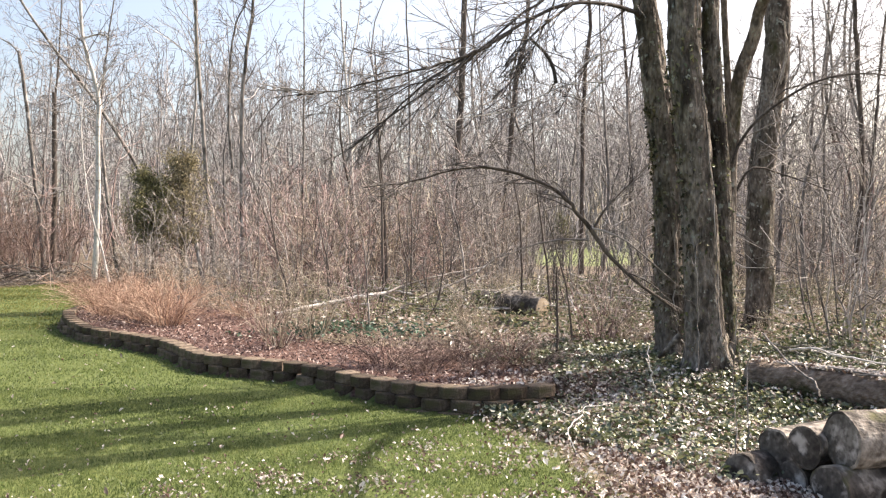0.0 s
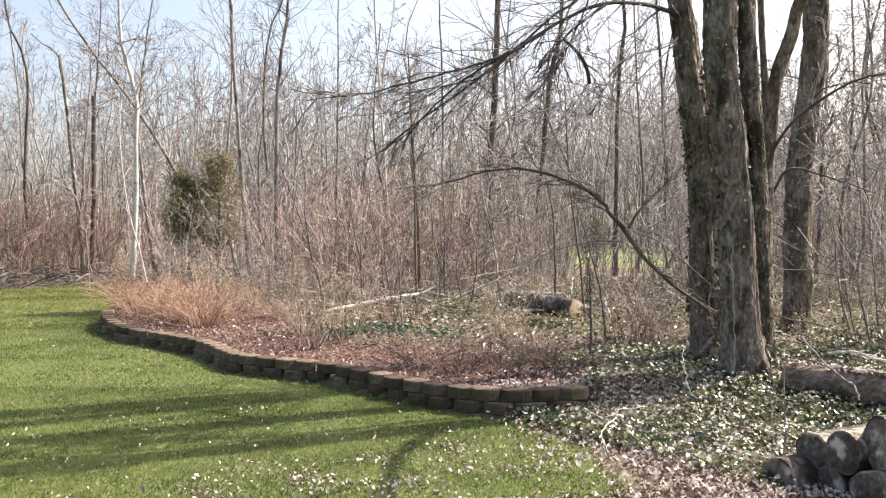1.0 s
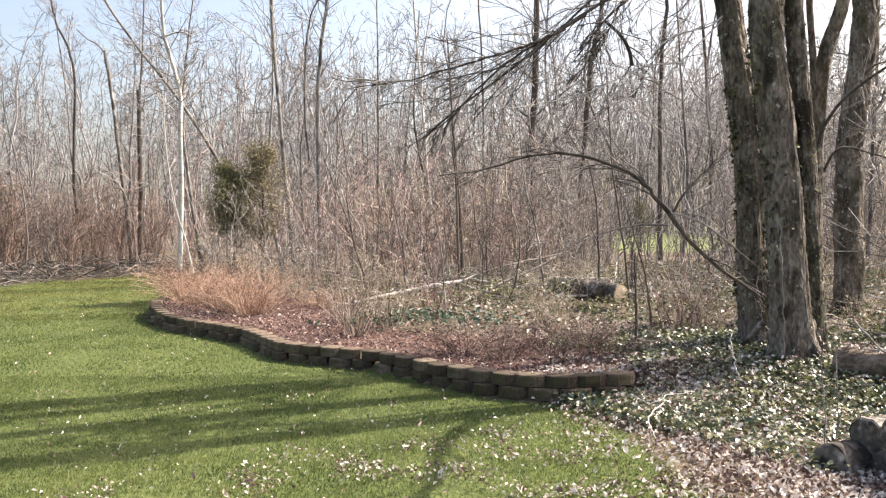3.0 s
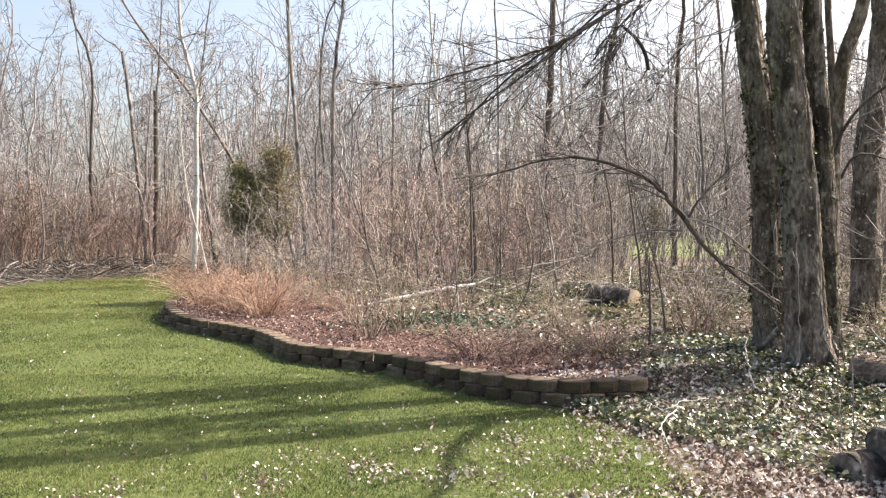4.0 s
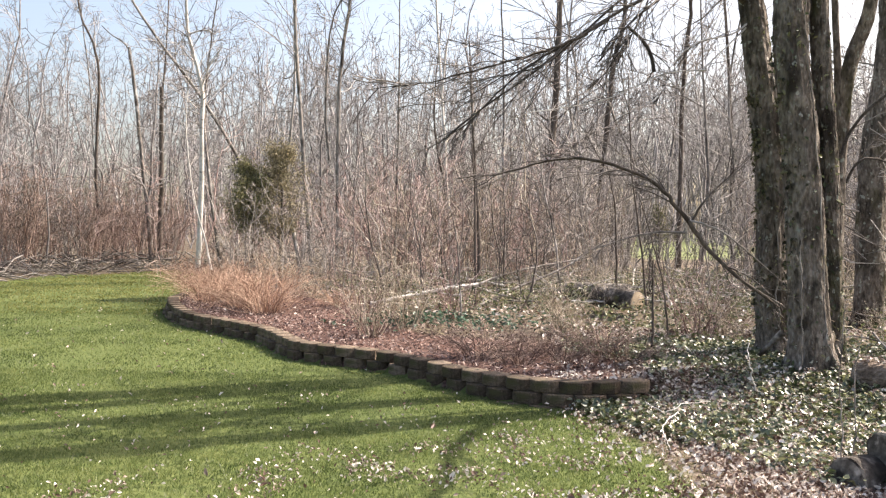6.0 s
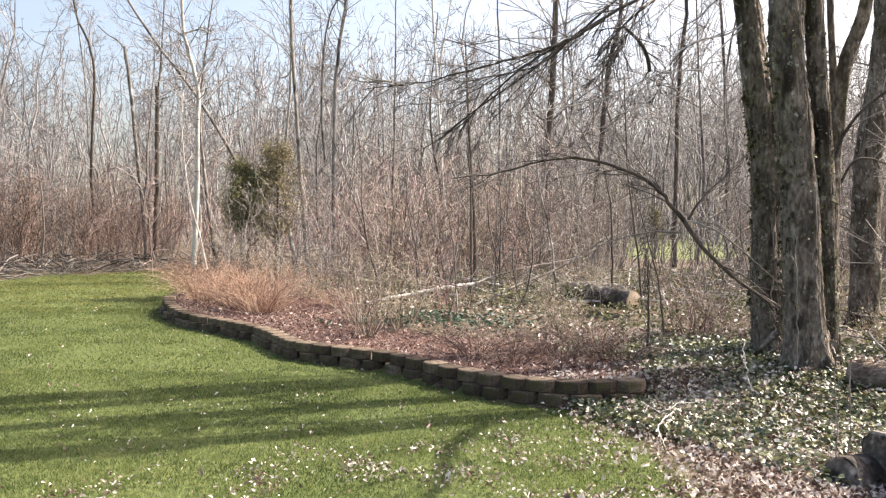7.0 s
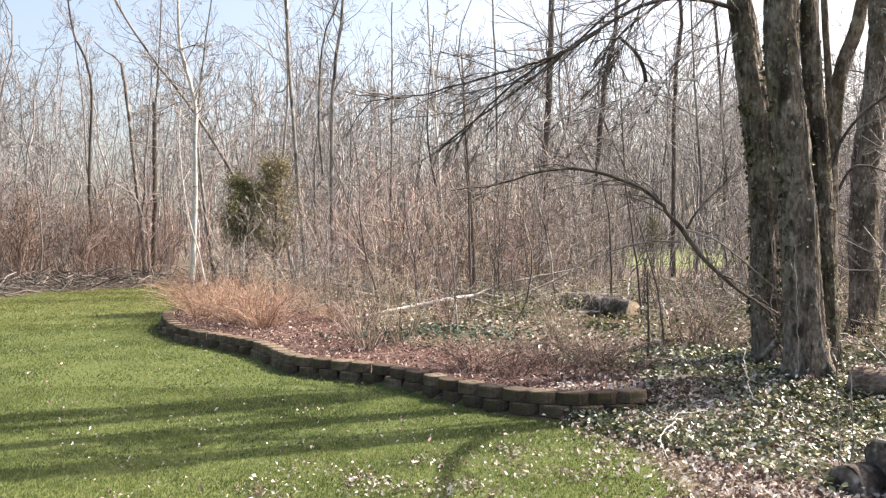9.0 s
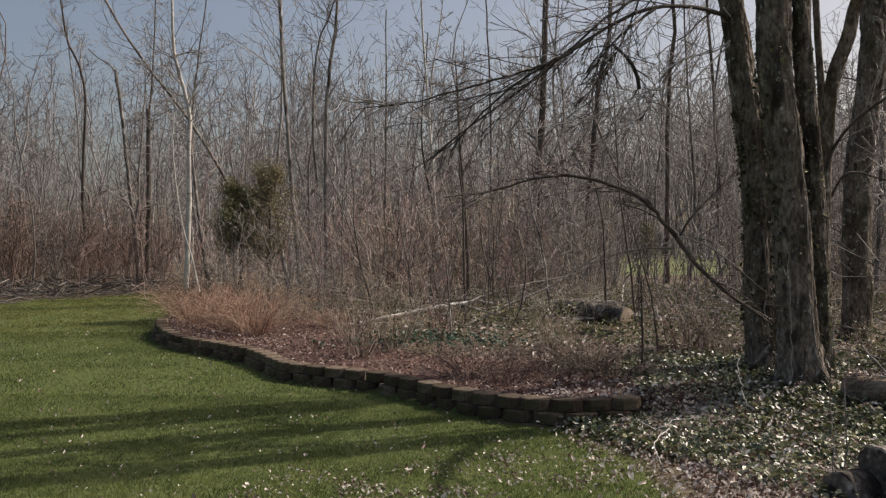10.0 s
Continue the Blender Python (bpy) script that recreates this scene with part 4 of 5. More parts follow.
# bare shrubs in the bed, near the wall
scatter("thin bare tangled shrub among ivy", "tangle_shrub", "shrub", "brush shrubs", tan_brush + grey_brush[:2],
        strewn(24, (4.6, 11), (9.5, 17), lambda x, y: behind(x, y) > 1.8 and in_view(x, y)), (0.45, 0.9))
scatter("low bare shrub with rust-tipped stems in the mulch bed", "bed_shrub", "shrub", "shrubs in the bed",
        [shrub_mesh(30, 0.52, 0.62, twig_brown, 0.0055, [(5, 0.5, 4), (3, 0.5, 3)], arch=0.35)], [(0.3, 8.8), (-0.2, 8.85), (0.7, 9.2), (0.1, 9.4), (0.95, 9.0), (-0.6, 9.3)], (0.75, 1.1))
scatter("slim upright leafless shrub with tan stems in the mulch bed", "bed_shrub", "shrub", "shrubs in the bed",
        [shrub_mesh(26, 1.1, 0.6, twig_tan, 0.0065, [(4, 0.4, 4), (2, 0.5, 3)]), shrub_mesh(26, 1.0, 0.6, twig_red, 0.0065, [(4, 0.4, 4), (2, 0.5, 3)])], [(-2.05, 10.9), (-1.75, 11.5), (-2.5, 12.4), (-1.2, 12.9), (2.0, 11.0), (2.3, 11.4), (0.3, 11.6)], (0.7, 1.1))
rust = [shrub_mesh(130, 0.95, 1.0, rust_stem, 0.005, [(4, 0.45, 4), (2, 0.5, 2)], arch=0.3) for _ in range(2)]
scatter("dense rust-coloured twiggy shrub hanging over the wall", "rust_shrub", "shrub", "rust-coloured shrubs", rust,
        [(-4.35, 13.7), (-5.0, 14.3), (-5.9, 15.3), (-6.6, 17.2), (-7.0, 19.2)], (0.8, 1.05))
scatter("small rust-coloured twiggy shrub", "rust_shrub", "shrub", "rust-coloured shrubs", rust, [(-3.3, 14.4)], (0.4, 0.5))


def cedar(x, y, height, width, mat, label, sprays, open_share):
    z0 = float(land(np.array([x]), np.array([y]))[0])
    tree = thing("cedar", label, "evergreen")
    p, r = bough([(x, y, z0 - 0.1), (x + 0.05, y, z0 + height * 0.5), (x, y, z0 + height)], 0.06, 0.015, 12, 0.01)
    part("trunk", Tubes().add(p, r, 7).mesh("trunk", dark_bark), tree)
    a = grow(p, r, 80, 0.0, 6, 1.1, 0.1, 0.33, 0.4, 0.3, 0.18, least=width)
    b = grow(*a, 5, 0.42, 4, 0.7, 0.1, 0.3, 0.6, 0.4, 0.15)
    part("crown_frame", Tubes().add(a[0], floor_r(a[1], 0.006), 4).add(b[0], floor_r(b[1], 0.004), 3).mesh("crown_frame", twig_dark), tree)
    keep = rng.random(len(b[0])) > open_share
    q = b[0][keep]
    k = sprays
    who = rng.integers(0, len(q), k)
    s = rng.random(k)[:, None] * 2.99
    i = s.astype(int)[:, 0]
    at = q[who, i] * (1 - s % 1) + q[who, i + 1] * (s % 1) + rng.normal(size=(k, 3)) * 0.085
    part("foliage", leaves("foliage", at, 0.062, mat, 1.8, 0.2, 0.24), tree)
    return tree


cedar(-6.4, 19.0, 2.6, 0.9, cedar_leaf, "dark olive-green cedar at the back of the bed", 7000, 0.4)
cedar(-5.8, 19.3, 3.05, 1.15, cedar_brown, "thin brownish-green cedar with bare twigs", 6000, 0.45)
cedar(5.2, 38.0, 2.2, 0.8, cedar_leaf, "small dark cedar by the clearing", 3500, 0.2)


# ---- cut and fallen wood ----
def log(name, label, a, b, r, skin, face, group=""):
    """A felled log from a to b with two sawn ends, slightly out of round."""
    a, b = np.array(a, float), np.array(b, float)
    ob = thing(name, label, "log", group)
    n, k = 14, 22
    t = unit(b - a)
    u = unit(np.cross(t, np.array([0.0, 0.1, 1.0])))
    v = np.cross(t, u)
    ang = np.arange(k) * 2 * np.pi / k
    seed = rng.random() * 50
    shape = np.array([[1 + 0.10 * noise.noise((math.cos(g) * 1.3 + seed, math.sin(g) * 1.3, f * 2)) + 0.05 * noise.noise((math.cos(g) * 5 + seed, math.sin(g) * 5, f * 9)) for g in ang] for f in np.linspace(0, 1, n)])
    c = a + (b - a) * np.linspace(0, 1, n)[:, None]
    ring = c[:, None] + (r * shape)[..., None] * (np.cos(ang)[None, :, None] * u + np.sin(ang)[None, :, None] * v)
    idx = np.arange(n * k).reshape(n, k)
    nxt = np.roll(idx, -1, 1)
    part("bark", mesh_of("bark", ring, [np.stack([idx[:-1], nxt[:-1], nxt[1:], idx[1:]], -1).reshape(-1, 4)], skin), ob)
    for end, way in ((0, -1), (n - 1, 1)):
        rim = ring[end]
        mid = rim.mean(0)
        inner = mid + (rim - mid) * 0.9 + t * way * 0.004
        core = mid + (rim - mid) * 0.45 + t * way * (0.006 + 0.006 * rng.random())
        vs = np.concatenate([rim, inner, core, mid[None] + t * way * 0.006])
        i = np.arange(k)
        j = np.roll(i, -1)
        cut = part("cut_end", mesh_of("cut_end", vs, [np.stack([i, j, j + k, i + k], 1), np.stack([i + k, j + k, j + 2 * k, i + 2 * k], 1), np.stack([i + 2 * k, j + 2 * k, np.full(k, 3 * k)], 1)], face, False), ob)
        cut.data.materials.append(skin)
        cut.data.polygons.foreach_set("material_index", np.array([1] * k + [0] * (2 * k), np.int32))
    return ob


PILE = "logs in the pile"
for foot, r, way, length in (((1.87, 5.42, 0.07), 0.145, (0.86, 0.51, 0.0), 1.3), ((2.14, 5.32, 0.07), 0.12, (0.88, 0.47, 0.0), 1.25), ((2.21, 4.95, 0.125), 0.14, (0.92, 0.38, 0.0), 1.35),
                             ((2.09, 5.45, 0.235), 0.135, (0.9, 0.43, 0.02), 1.2), ((2.17, 5.20, 0.305), 0.13, (0.9, 0.43, 0.02), 1.3), ((2.30, 5.00, 0.39), 0.165, (0.97, 0.24, 0.0), 1.5),
                             ((2.55, 4.72, 0.12), 0.13, (0.92, 0.38, 0.0), 1.3)):
    log("firewood_log", "grey weathered log with sawn ends, stacked in a pile", foot, np.array(foot) + np.array(way) * length, r, log_bark, log_end, PILE)
FALLEN = np.array((2.94, 8.25, 0.26)), np.array((4.5, 6.5, 0.2))
log("fallen_log", "thick old brown fallen trunk rotting in the ivy", *FALLEN, 0.165, old_log, old_log)
log("cut_log", "short felled log with a pale sawn end", (1.55, 13.5, 0.5), (0.98, 14.1, 0.53), 0.165, log_bark, fresh_end)
log("cut_log", "grey felled log lying behind the shorter one", (1.6, 15.2, 0.5), (0.55, 15.6, 0.52), 0.15, log_bark, log_end)


def stick(label, pts, r0, r1, mat, name="fallen_branch", shoots=4):
    p, r = bough(pts, r0, r1, 20, 0.005)
    t = Tubes().add(p, r, 7, 0.04)
    if shoots:
        a = grow(p, r, shoots, 0.2, 5, 0.7, 0.0, 0.2, 0.5, 0.4, 0.15)
        b = grow(*a, 3, 0.5, 4, 0.7, 0.0, 0.2, 0.6, 0.5, 0.15)
        t.add(*a, 4).add(b[0], floor_r(b[1], 0.003), 3)
    return tagged(new(name, t.mesh(name, mat)), label, "fallen branch", "branches lying in the wood")


stick("long pale fallen pole lying across the brush", [(-2.60, 13.60, 0.39), (-2.04, 14.00, 0.49), (-1.54, 14.40, 0.57), (-0.98, 14.80, 0.64)], 0.028, 0.034, pale_bark, shoots=0)
stick("pale fallen branch lying across the brush", [(-1.40, 15.00, 0.43), (-0.85, 15.50, 0.67), (-0.25, 16.00, 0.84), (0.95, 17.00, 1.05)], 0.024, 0.015, grey_bark)
stick("bleached bare branch leaning in the brush", [(-0.95, 14.00, 0.32), (-0.23, 15.00, 0.62), (0.46, 15.50, 0.89), (1.26, 16.00, 1.39)], 0.03, 0.012, grey_bark)
stick("bleached bare branch on the fallen log", [(3.52, 8.80, 0.43), (3.67, 8.60, 0.48), (3.80, 8.40, 0.44), (4.03, 8.20, 0.40), (4.30, 8.10, 0.36)], 0.013, 0.008, pale_bark, shoots=3)
stick("bent pale branch beside the log pile", [(2.95, 8.00, 0.69), (3.05, 7.60, 0.46), (3.12, 7.30, 0.36), (3.09, 7.10, 0.26)], 0.008, 0.011, grey_bark, shoots=2)
stick("thin curved pale vine lying on the ivy", [(0.90, 7.20, 0.17), (1.02, 6.90, 0.16), (1.19, 7.00, 0.21), (1.39, 7.10, 0.20)], 0.004, 0.003, pale_bark, shoots=0)
stick("thin curved pale vine lying on the ivy", [(1.11, 6.90, 0.16), (0.95, 6.60, 0.11), (0.95, 6.30, 0.05), (0.97, 6.10, -0.00)], 0.005, 0.003, pale_bark, shoots=0)
stick("thin pale upright stem rising from the ivy", [(1.98, 5.90, -0.08), (2.01, 5.95, 0.25), (2.01, 6.00, 0.67), (2.05, 6.05, 1.08)], 0.005, 0.003, grey_bark, "upright_vine", 0)
stick("thin pale upright stem rising from the ivy", [(2.07, 6.00, -0.09), (2.11, 6.00, 0.24), (2.14, 6.10, 0.62), (2.18, 6.10, 0.89)], 0.006, 0.003, grey_bark, "upright_vine", 0)
stick("thin pale upright stem rising from the ivy", [(1.81, 7.40, 0.27), (1.76, 7.40, 0.47), (1.77, 7.50, 0.65)], 0.006, 0.004, pale_bark, "upright_vine", 0)
stick("thin pale upright stem before the old tree", [(2.41, 8.20, 0.35), (2.41, 8.20, 0.83), (2.39, 8.20, 1.26), (2.38, 8.20, 1.58)], 0.006, 0.003, grey_bark, "upright_vine", 2)
for turn_no in range(16):
    f0, ln, off = 0.08 + 0.5 * rng.random(), 0.25 + 0.3 * rng.random(), rng.normal(size=4) * 0.05
    a0, b0 = FALLEN[0] + (FALLEN[1] - FALLEN[0]) * f0, FALLEN[0] + (FALLEN[1] - FALLEN[0]) * (f0 + ln)
    stick("thin bleached branch lying along the fallen trunk", [a0 + (off[0], off[0], 0.165), (a0 + b0) / 2 + (off[1], off[2], 0.18), b0 + (off[3], off[3], 0.165)], 0.009, 0.005, (grey_bark, pale_bark, grey_bark)[turn_no % 3], shoots=2)
for turn_no in range(40):
    sx, sy = strewn(1, *(((-11, 11), (13, 24)) if turn_no < 30 else ((4.0, 7.0), (7.6, 12))), lambda x, y: behind(x, y) > (3.4 if x < 2 else 1.2) and in_view(x, y))[0]
    g, ln = rng.random() * np.pi, 0.8 + 1.8 * rng.random()
    z0 = float(land(np.array([sx]), np.array([sy]))[0])
    stick("bare fallen branch lying on the woodland floor", [(sx, sy, z0 + 0.05), (sx + math.cos(g) * ln * 0.5, sy + math.sin(g) * ln * 0.5, z0 + 0.15 + 0.2 * rng.random()), (sx + math.cos(g) * ln, sy + math.sin(g) * ln, z0 + 0.1 + 0.5 * rng.random())],
          *((0.02, 0.01) if turn_no < 30 else (0.009, 0.005)), (pale_bark, grey_bark, grey_bark)[int(rng.integers(3))] if turn_no < 30 else grey_bark, shoots=5)
for turn_no in range(80):
    sx, sy = strewn(1, (-4.2, 5.6), (12.3, 20), lambda x, y: behind(x, y) > 3.2)[0]
    g, ln, tip = rng.normal() * 0.5 + (np.pi if rng.random() < 0.5 else 0.0), 0.8 + 2.2 * rng.random() ** 2, 0.5 * rng.random() ** 2
    z0 = float(land(np.array([sx]), np.array([sy]))[0]) + 0.2
    stick("thin bleached branch lying across the undergrowth", [(sx, sy, z0), (sx + math.cos(g) * ln * 0.5, sy + math.sin(g) * ln * 0.5, z0 + tip * 0.6), (sx + math.cos(g) * ln, sy + math.sin(g) * ln, z0 + tip)],
          0.009 + 0.01 * rng.random(), 0.006, (pale_bark, grey_bark)[turn_no % 2], shoots=3)
scatter("thin leafless sapling before the clearing", "thin_sapling", "sapling", "thin saplings", thin,
        strewn(22, (1.6, 6.0), (15, 27), lambda x, y: 0.09 * y < x < 0.25 * y), (0.7, 1.5))
# brush heap along the far edge of the lawn
heap = Tubes()
rim = np.array([(-9.0, 29.3), (-13.4, 31.6), (-14.6, 29.4), (-15.2, 26.9), (-16.0, 23.6), (-17.3, 20.0)])
hs = rng.random(420) * 4.999
hi = hs.astype(int)
hc = rim[hi] * (1 - hs % 1)[:, None] + rim[hi + 1] * (hs % 1)[:, None] + rng.normal(size=(420, 2)) * 0.55
hx, hy = hc[:, 0], hc[:, 1]
hz = land(hx, hy) + 0.05 + 0.5 * rng.random(420) ** 2
ha = rng.normal(size=420) * 1.1
hl = 0.8 + 1.6 * rng.random(420)
s5 = np.linspace(-0.5, 0.5, 5)
hp = np.stack([hx[:, None] + np.cos(ha)[:, None] * hl[:, None] * s5, hy[:, None] + np.sin(ha)[:, None] * hl[:, None] * s5, hz[:, None] + rng.normal(size=(420, 1)) * 0.5 * s5 + rng.normal(size=(420, 5)) * 0.07], -1)
heap.add(hp, (0.008 + 0.018 * rng.random(420) ** 2)[:, None] * np.linspace(1.2, 0.6, 5), 4)
tagged(new("brush_heap", heap.mesh("brush_heap", twig_dark)), "low heap of cut branches along the lawn's far edge", "brush heap", kind="stuff")


# ---- ground cover, litter and grass ----
def drop(count, across, ahead, keep, lift=(0.0, 0.0)):
    x, y = rng.uniform(*across, count), rng.uniform(*ahead, count)
    ok = keep(x, y) > rng.random(count)
    x, y = x[ok], y[ok]
    return np.stack([x, y, land(x, y) + lift[0] + (lift[1] - lift[0]) * rng.random(len(x))], 1)


def patchy(x, y, size, seed):
    return np.array([noise.noise((a * size + seed, b * size, seed)) for a, b in zip(x, y)])


def ivy_share(x, y):
    e = edge_of(x, y)[:, 0]
    front = smooth_step((y - 5.2 - np.maximum(0, 1.75 - x) * 1.5) / 0.4) * smooth_step((10.8 - y) / 1.2)
    front = np.where((e > 0.1) & (x < 1.05), smooth_step((y - 8.7 - (1.1 - x) * 0.5) / 0.5) * smooth_step((11 - y) / 2) * (x > 0.2), front)
    front = front * (1 - 0.8 * np.clip(1.25 - np.hypot((x - 1.45) / 0.5, (y - 8.15) / 0.55), 0, 1))
    return front * np.clip(0.65 + 1.1 * patchy(x, y, 1.1, 3.0), np.where(x < 1.9, 0.5, 0.12), 1)


tagged(new("ivy", leaves("ivy", drop(82000, (0.3, 7.5), (5.1, 11), ivy_share, (0.02, 0.11)), 0.04, ivy_leaf, 0.6, 0.16, 0.95)),
       "glossy green ivy covering the ground under the old tree", "ground cover", kind="stuff")
mid_share = lambda x, y: smooth_step((edge_of(x, y)[:, 0] - 2.4) / 0.8) * np.clip(0.6 + 1.3 * patchy(x, y, 0.45, 9.0), 0.1, 1) * (np.abs(x) < y * 0.66)
tagged(new("undergrowth", leaves("undergrowth", drop(72000, (-8, 12), (9, 24), mid_share, (0.03, 0.36)), 0.045, bramble_leaf, 0.8, 0.2, 0.8)),
       "yellow-green creeping undergrowth on the woodland floor", "ground cover", kind="stuff")
vinca_share = lambda x, y: np.clip(1.3 - np.hypot((x + 1.15) / 1.5, (y - 12.0) / 0.75) + np.clip(1.2 - np.hypot((x - 1.6) / 0.8, (y - 9.6) / 0.5), 0, 1), 0, 1)
tagged(new("periwinkle", leaves("periwinkle", drop(9000, (-3.5, 3), (8.8, 13.5), vinca_share, (0.02, 0.16)), 0.06, blue_leaf, 0.6, 0.15, 0.6)),
       "low blue-green periwinkle patch behind the bed", "ground cover", kind="stuff")
lawn_leaf = lambda x, y: lawn_share(x, y) * np.clip(0.035 + 1.1 * smooth_step((x + 1.9 + (6.4 - y) * 1.3) / 2.6) * smooth_step((7.6 - y) / 1.2) + 0.02, 0, 1) * np.clip(0.3 + 1.7 * patchy(x, y, 2.1, 5.0), 0.06, 1)
tagged(new("lawn_leaves", leaves("lawn_leaves", drop(24000, (-5, 2.5), (4.6, 8.2), lawn_leaf, (0.01, 0.032)), 0.023, dead_leaf, 1.1, 0.4, 0.75, 0.3)),
       "dry pale fallen leaves scattered over the grass", "fallen leaves", kind="stuff")
tagged(new("lawn_leaves", leaves("lawn_leaves", drop(900, (-4, 2.2), (4.6, 7.6), lambda x, y: lawn_leaf(x, y) * np.clip(0.4 + 1.5 * patchy(x, y, 2.3, 1.0), 0, 1), (0.015, 0.04)), 0.042, dead_leaf, 1.2, 0.4, 0.7, 0.4)),
       "larger curled dry leaves lying on the grass", "fallen leaves", kind="stuff")
tagged(new("leaf_litter", leaves("leaf_litter", drop(11000, (0.7, 5.5), (5.3, 9.5), lambda x, y: ivy_share(x, y) * np.clip(0.5 + 1.4 * patchy(x, y, 1.6, 6.0), 0.05, 1), (0.06, 0.125)), 0.034, dead_leaf, 0.7, 0.3, 0.8, 0.3)),
       "dry pale leaves caught on top of the ivy", "fallen leaves", kind="stuff")
tagged(new("lawn_leaves", leaves("lawn_leaves", drop(600, (-9, -1), (7, 16), lambda x, y: lawn_share(x, y) * 0.5, (0.012, 0.03)), 0.036, dead_leaf, 0.9, 0.3, 0.7, 0.2)),
       "few dry pale fallen leaves on the lawn", "fallen leaves", kind="stuff")
litter_share = lambda x, y: (1 - lawn_share(x, y)) * np.where(edge_of(x, y)[:, 0] > 0.22, 0.55, 1.0) * np.where((y > 5.3) & (x < 1.1) & (edge_of(x, y)[:, 0] < 0.25), 0.4, 1)
tagged(new("leaf_litter", leaves("leaf_litter", drop(32000, (0.2, 8), (4.4, 12), litter_share, (0.005, 0.04)), 0.037, dead_leaf, 1.0, 0.4, 0.75, 0.3)),
       "dry brown and pale leaf litter", "fallen leaves", kind="stuff")
tagged(new("leaf_litter", leaves("leaf_litter", drop(34000, (0.1, 3.6), (4.6, 8.2), lambda x, y: litter_share(x, y) * np.clip(0.7 + patchy(x, y, 2.0, 8.0), 0.2, 1), (0.005, 0.05)), 0.03, dead_leaf, 1.2, 0.45, 0.8, 0.4)),
       "dense crisp pale leaf litter between lawn and ivy", "fallen leaves", kind="stuff")
tagged(new("leaf_litter", leaves("leaf_litter", drop(4200, (0.9, 2.1), (7.5, 8.9), lambda x, y: np.clip(1.3 - np.hypot((x - 1.45) / 0.6, (y - 8.15) / 0.7), 0, 1), (0.01, 0.06)), 0.036, dead_leaf, 1.0, 0.4, 0.75, 0.3)),
       "pinkish dry leaves drifted against the wall's end", "fallen leaves", kind="stuff")
wood_litter = lambda x, y: np.where(edge_of(x, y)[:, 0] > 2.8, 0.8, 0.06) * (edge_of(x, y)[:, 0] > 0.4) * (np.abs(x) < y * 0.66)
tagged(new("leaf_litter", leaves("leaf_litter", drop(17000, (-9, 13), (11, 24), wood_litter, (0.01, 0.06)), 0.07, dead_leaf, 0.6, 0.3, 0.75, 0.2)),
       "dry brown and pale leaf litter on the woodland floor", "fallen leaves", kind="stuff")
on_log = FALLEN[0] + np.linspace(0, 1, 420)[:, None] ** 0.9 * (FALLEN[1] - FALLEN[0])
on_log = on_log + np.stack([rng.normal(size=420) * 0.07, rng.normal(size=420) * 0.07, 0.15 + rng.random(420) * 0.03], 1)
tagged(new("leaf_litter", leaves("leaf_litter", on_log, 0.04, dead_leaf, 0.9, 0.4, 0.75, 0.3)), "dry leaves lying on the fallen log", "fallen leaves", kind="stuff")
chip_share = lambda x, y: (edge_of(x, y)[:, 0] > 0.25) * smooth_step((3.0 - edge_of(x, y)[:, 0]) / 1.2) * smooth_step((1.9 - x) / 0.8)
tagged(new("bark_mulch", leaves("bark_mulch", drop(60000, (-8, 2), (7.9, 19), chip_share, (0.005, 0.035)), 0.037, chip, 0.7, 0.08, 0.4, 0.1)),
       "shredded reddish-brown bark mulch in the raised bed", "mulch", kind="stuff")


def blades(name, count, across, ahead, height, width, mat=None):
    at = drop(count, across, ahead, lambda x, y: lawn_share(x, y) * np.clip(0.8 + 0.8 * patchy(x, y, 1.2, 2.0), 0.25, 1) * (np.abs(x) < y * 0.66 + 0.6))
    m = len(at)
    g = rng.random(m) * 2 * np.pi
    h = height * (0.5 + rng.random(m))[:, None]
    w = np.stack([np.cos(g), np.sin(g), np.zeros(m)], 1) * width / 2
    tip = np.concatenate([rng.normal(size=(m, 2)) * 0.45, np.ones((m, 1))], 1) * h
    v = np.stack([at - w, at + w, at + tip], 1).reshape(-1, 3)
    return tagged(new(name, mesh_of(name, v, [np.arange(m * 3).reshape(-1, 3)], mat or grass_blade, False)), "short mown green lawn grass", "grass", kind="stuff")


blades("grass", 230000, (-6.5, 2.2), (4.4, 9), 0.02, 0.005)
blades("grass", 110000, (-11, 0), (9, 16), 0.022, 0.009)
# far blades take the lightened colour in place of backlight
blades("grass", 90000, (-19, -5), (15, 31), 0.024, 0.022, backlit_grass)


# ---- retaining wall of split-faced concrete blocks ----
def block_mesh(w, d, h, seed):
    """Three-faceted split front towards -y, rough, with softened edges; origin at the front's lower middle."""
    bm = bmesh.new()
    xs = [-0.5, -0.4, -0.22, 0.22, 0.4, 0.5]
    prof = [0.075, 0.035, 0.0, 0.0, 0.035, 0.075]
    rings = []
    for f, inset in ((0.0, 0.008), (0.06, 0.0), (0.5, -0.003), (0.94, 0.0), (1.0, 0.008)):
        row = []
        for x, q in zip(xs, prof):
            jit = 0.012 * noise.noise((x * 9 + seed, f * 4, seed))
            row.append(bm.verts.new((x * w, q + inset + jit, f * h)))
        row += [bm.verts.new((0.38 * w, d, f * h)), bm.verts.new((-0.38 * w, d, f * h))]
        rings.append(row)
    for a, b in zip(rings[:-1], rings[1:]):
        for i in range(8):
            j = (i + 1) % 8
            bm.faces.new((a[i], a[j], b[j], b[i]))
    bm.faces.new(rings[-1])
    bm.faces.new(rings[0][::-1])
    me = bpy.data.meshes.new("block")
    bm.to_mesh(me)
    bm.free()
    me.materials.append(block_face)
    return me


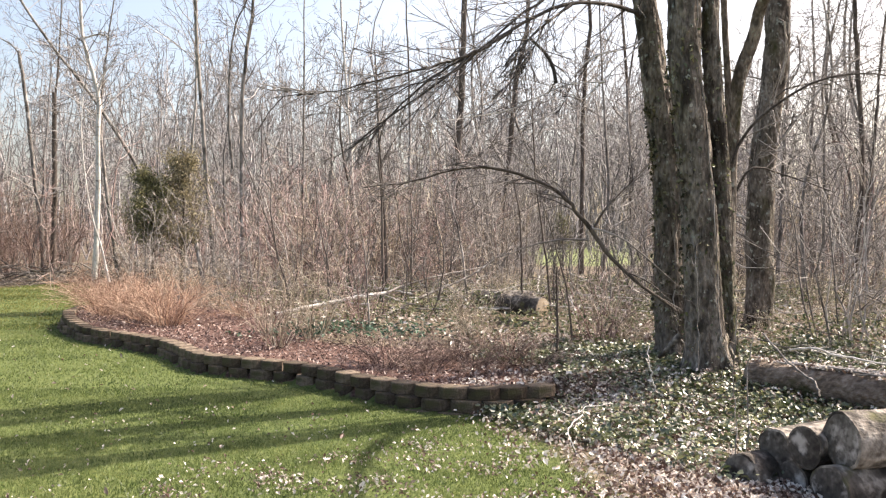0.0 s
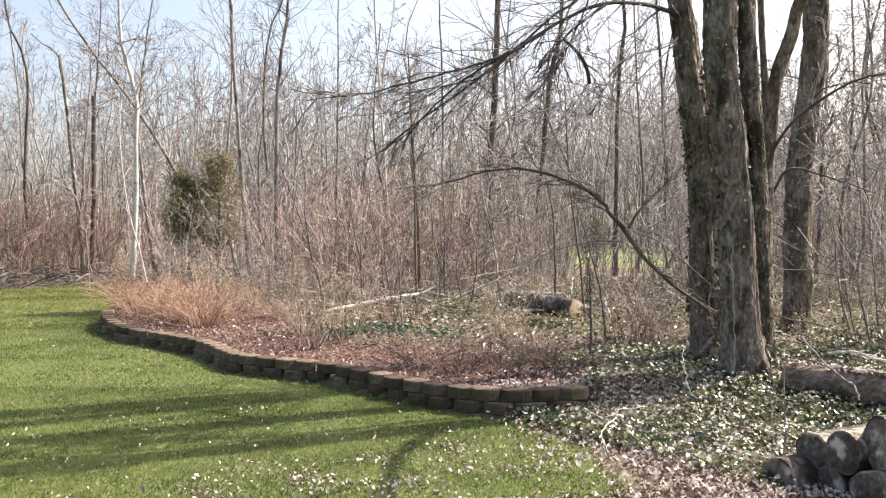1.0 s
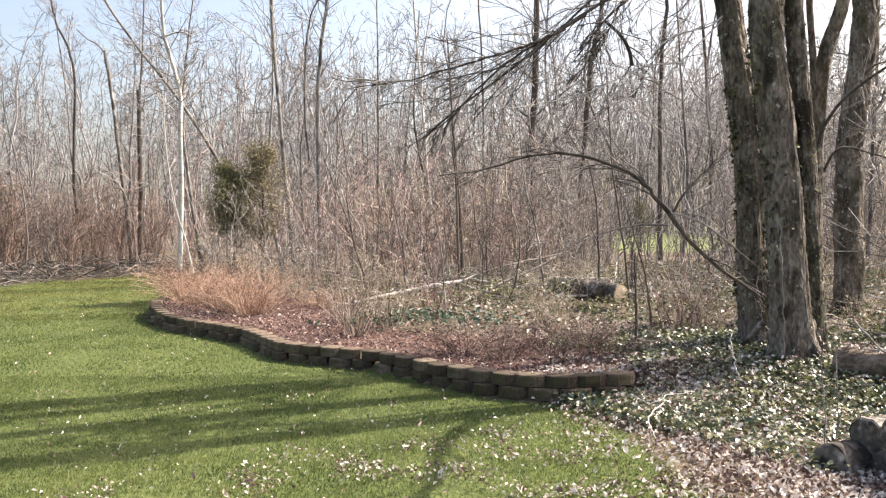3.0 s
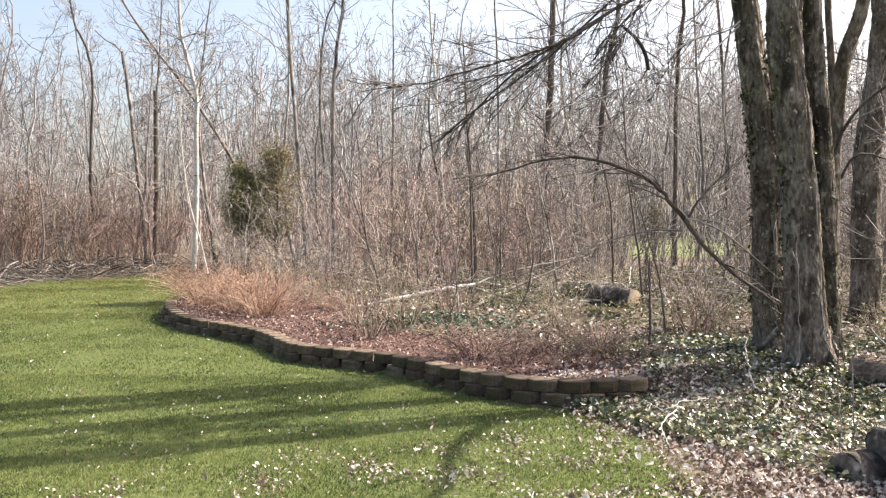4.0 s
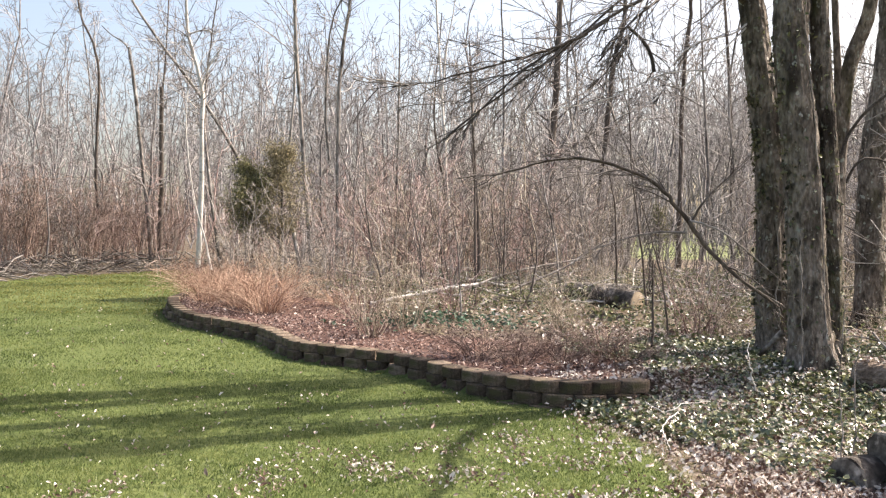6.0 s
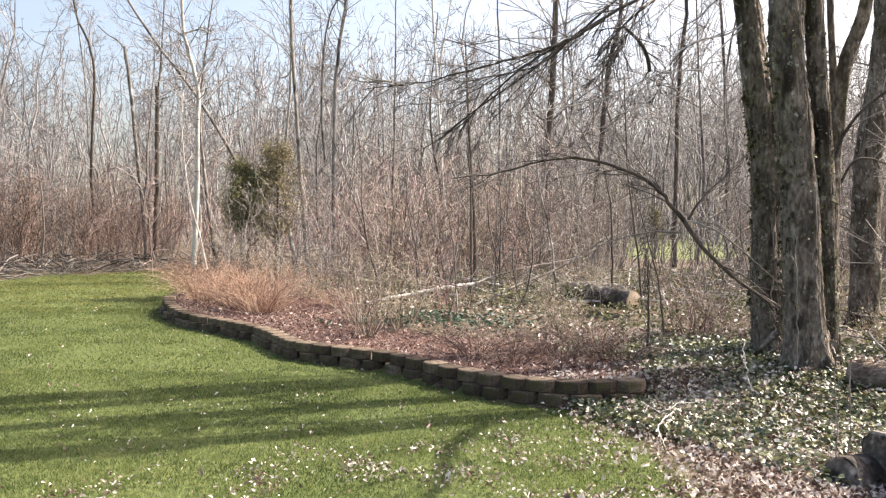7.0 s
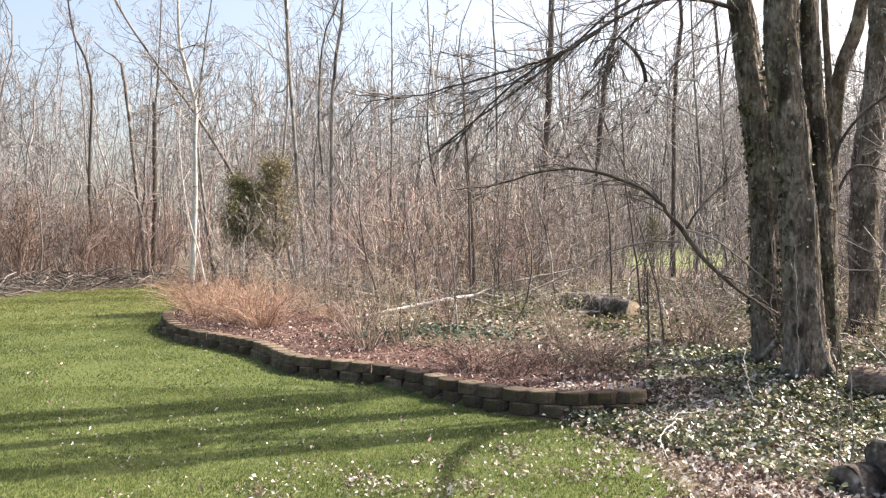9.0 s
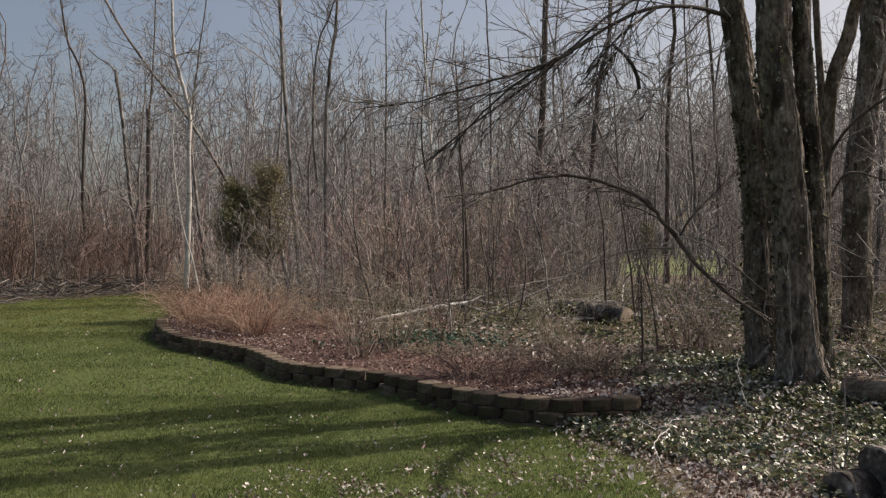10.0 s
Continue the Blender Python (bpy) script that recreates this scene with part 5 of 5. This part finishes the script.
wall = tagged(new("retaining_wall"), "low curved garden wall of brown split-faced concrete blocks", "wall", kind="structure")
BLOCK_W, BLOCK_H = 0.3, 0.108
shapes = [block_mesh(BLOCK_W, 0.2, BLOCK_H, 3.7 * j + 1) for j in range(6)]
line, _ = bough([(x, y, 0) for x, y in EDGE[WALL_FROM:WALL_TO + 1, :2]], 1, 1, 400)
line = line[0]
run = np.concatenate([[0], np.cumsum(np.linalg.norm(np.diff(line, axis=0), axis=1))])
for course in range(-1, 2):
    s = 0.02 + (0.5 * BLOCK_W if course == 0 else 0.0)
    while s < run[-1] - BLOCK_W:
        c = np.array([np.interp(s + BLOCK_W / 2, run, line[:, j]) for j in range(2)])
        a = np.array([np.interp(s, run, line[:, j]) for j in range(2)])
        b = np.array([np.interp(s + BLOCK_W, run, line[:, j]) for j in range(2)])
        turn = math.degrees(math.atan2(a[1] - b[1], a[0] - b[0])) + rng.normal() * 4.0
        lift = 0.014 * (1 - smooth_step((s - 0.8) / 1.2)) + 0.05 * smooth_step((s - 8.5) / 2.5)
        ragged = 1.0 if 1.5 < s < 11 else 0.5
        ob = part("block", shapes[int(rng.integers(6))], wall)
        back_set = 0.035 * course - 0.012
        inward = unit(np.array([b[1] - a[1], a[0] - b[0]]))
        c = c + inward * (back_set + rng.normal() * 0.012 * ragged)
        ob.matrix_world = pose(c[0], c[1], course * BLOCK_H + lift, 0, 0, turn) @ Matrix.Diagonal((0.985, 1, 0.985, 1))
        s += BLOCK_W * (0.99 + (0.03 * rng.random() if course == 1 else (0.3 * rng.random() if s > 1.6 else 0.03)))


# ---- thin upright saplings among the ivy before the clearing ----
def upright(pts, r0, mat, label):
    x, y, z = pts[0]
    foot = (x, y, min(z, float(land(np.array([x]), np.array([y]))[0])) - 0.05)
    ob = stick(label, [foot] + list(pts[1:]), r0, r0 * 0.4, mat, "thin_sapling", 5)
    tagged(ob, label, "sapling", "thin saplings")


upright([(1.76, 14.00, 0.57), (1.64, 14.00, 1.41), (1.51, 14.00, 2.32), (1.45, 14.00, 3.29), (1.42, 14.00, 4.05)], 0.02, dark_bark, "thin dark sapling rising past the arching limb")
upright([(1.25, 9.50, 0.31), (1.25, 9.50, 0.72), (1.24, 9.50, 1.25)], 0.018, dark_bark, "short dark broken sapling among ivy")
upright([(-1.06, 12.50, 0.34), (-1.09, 12.50, 0.94), (-1.15, 12.50, 1.51), (-1.25, 12.50, 1.91)], 0.014, grey_bark, "thin grey crooked sapling before the fallen pole")
upright([(0.48, 16.00, 0.74), (0.32, 16.00, 1.50), (0.11, 16.00, 2.48), (0.04, 16.00, 3.47)], 0.022, grey_bark, "thin grey leaning sapling in the brush")
upright([(-1.03, 15.00, 0.62), (-1.04, 15.00, 1.40), (-1.06, 15.00, 2.25), (-1.11, 15.00, 3.06)], 0.028, dark_bark, "thin dark upright sapling in the brush")
upright([(1.58, 10.50, 0.41), (1.50, 10.50, 0.90), (1.37, 10.50, 1.45), (1.23, 10.50, 1.92)], 0.014, dark_bark, "thin dark bent sapling below the arching limb")
upright([(1.38, 15.00, 0.79), (1.35, 15.00, 1.40), (1.31, 15.00, 2.07), (1.18, 15.00, 2.67)], 0.02, dark_bark, "thin dark sapling before the clearing")
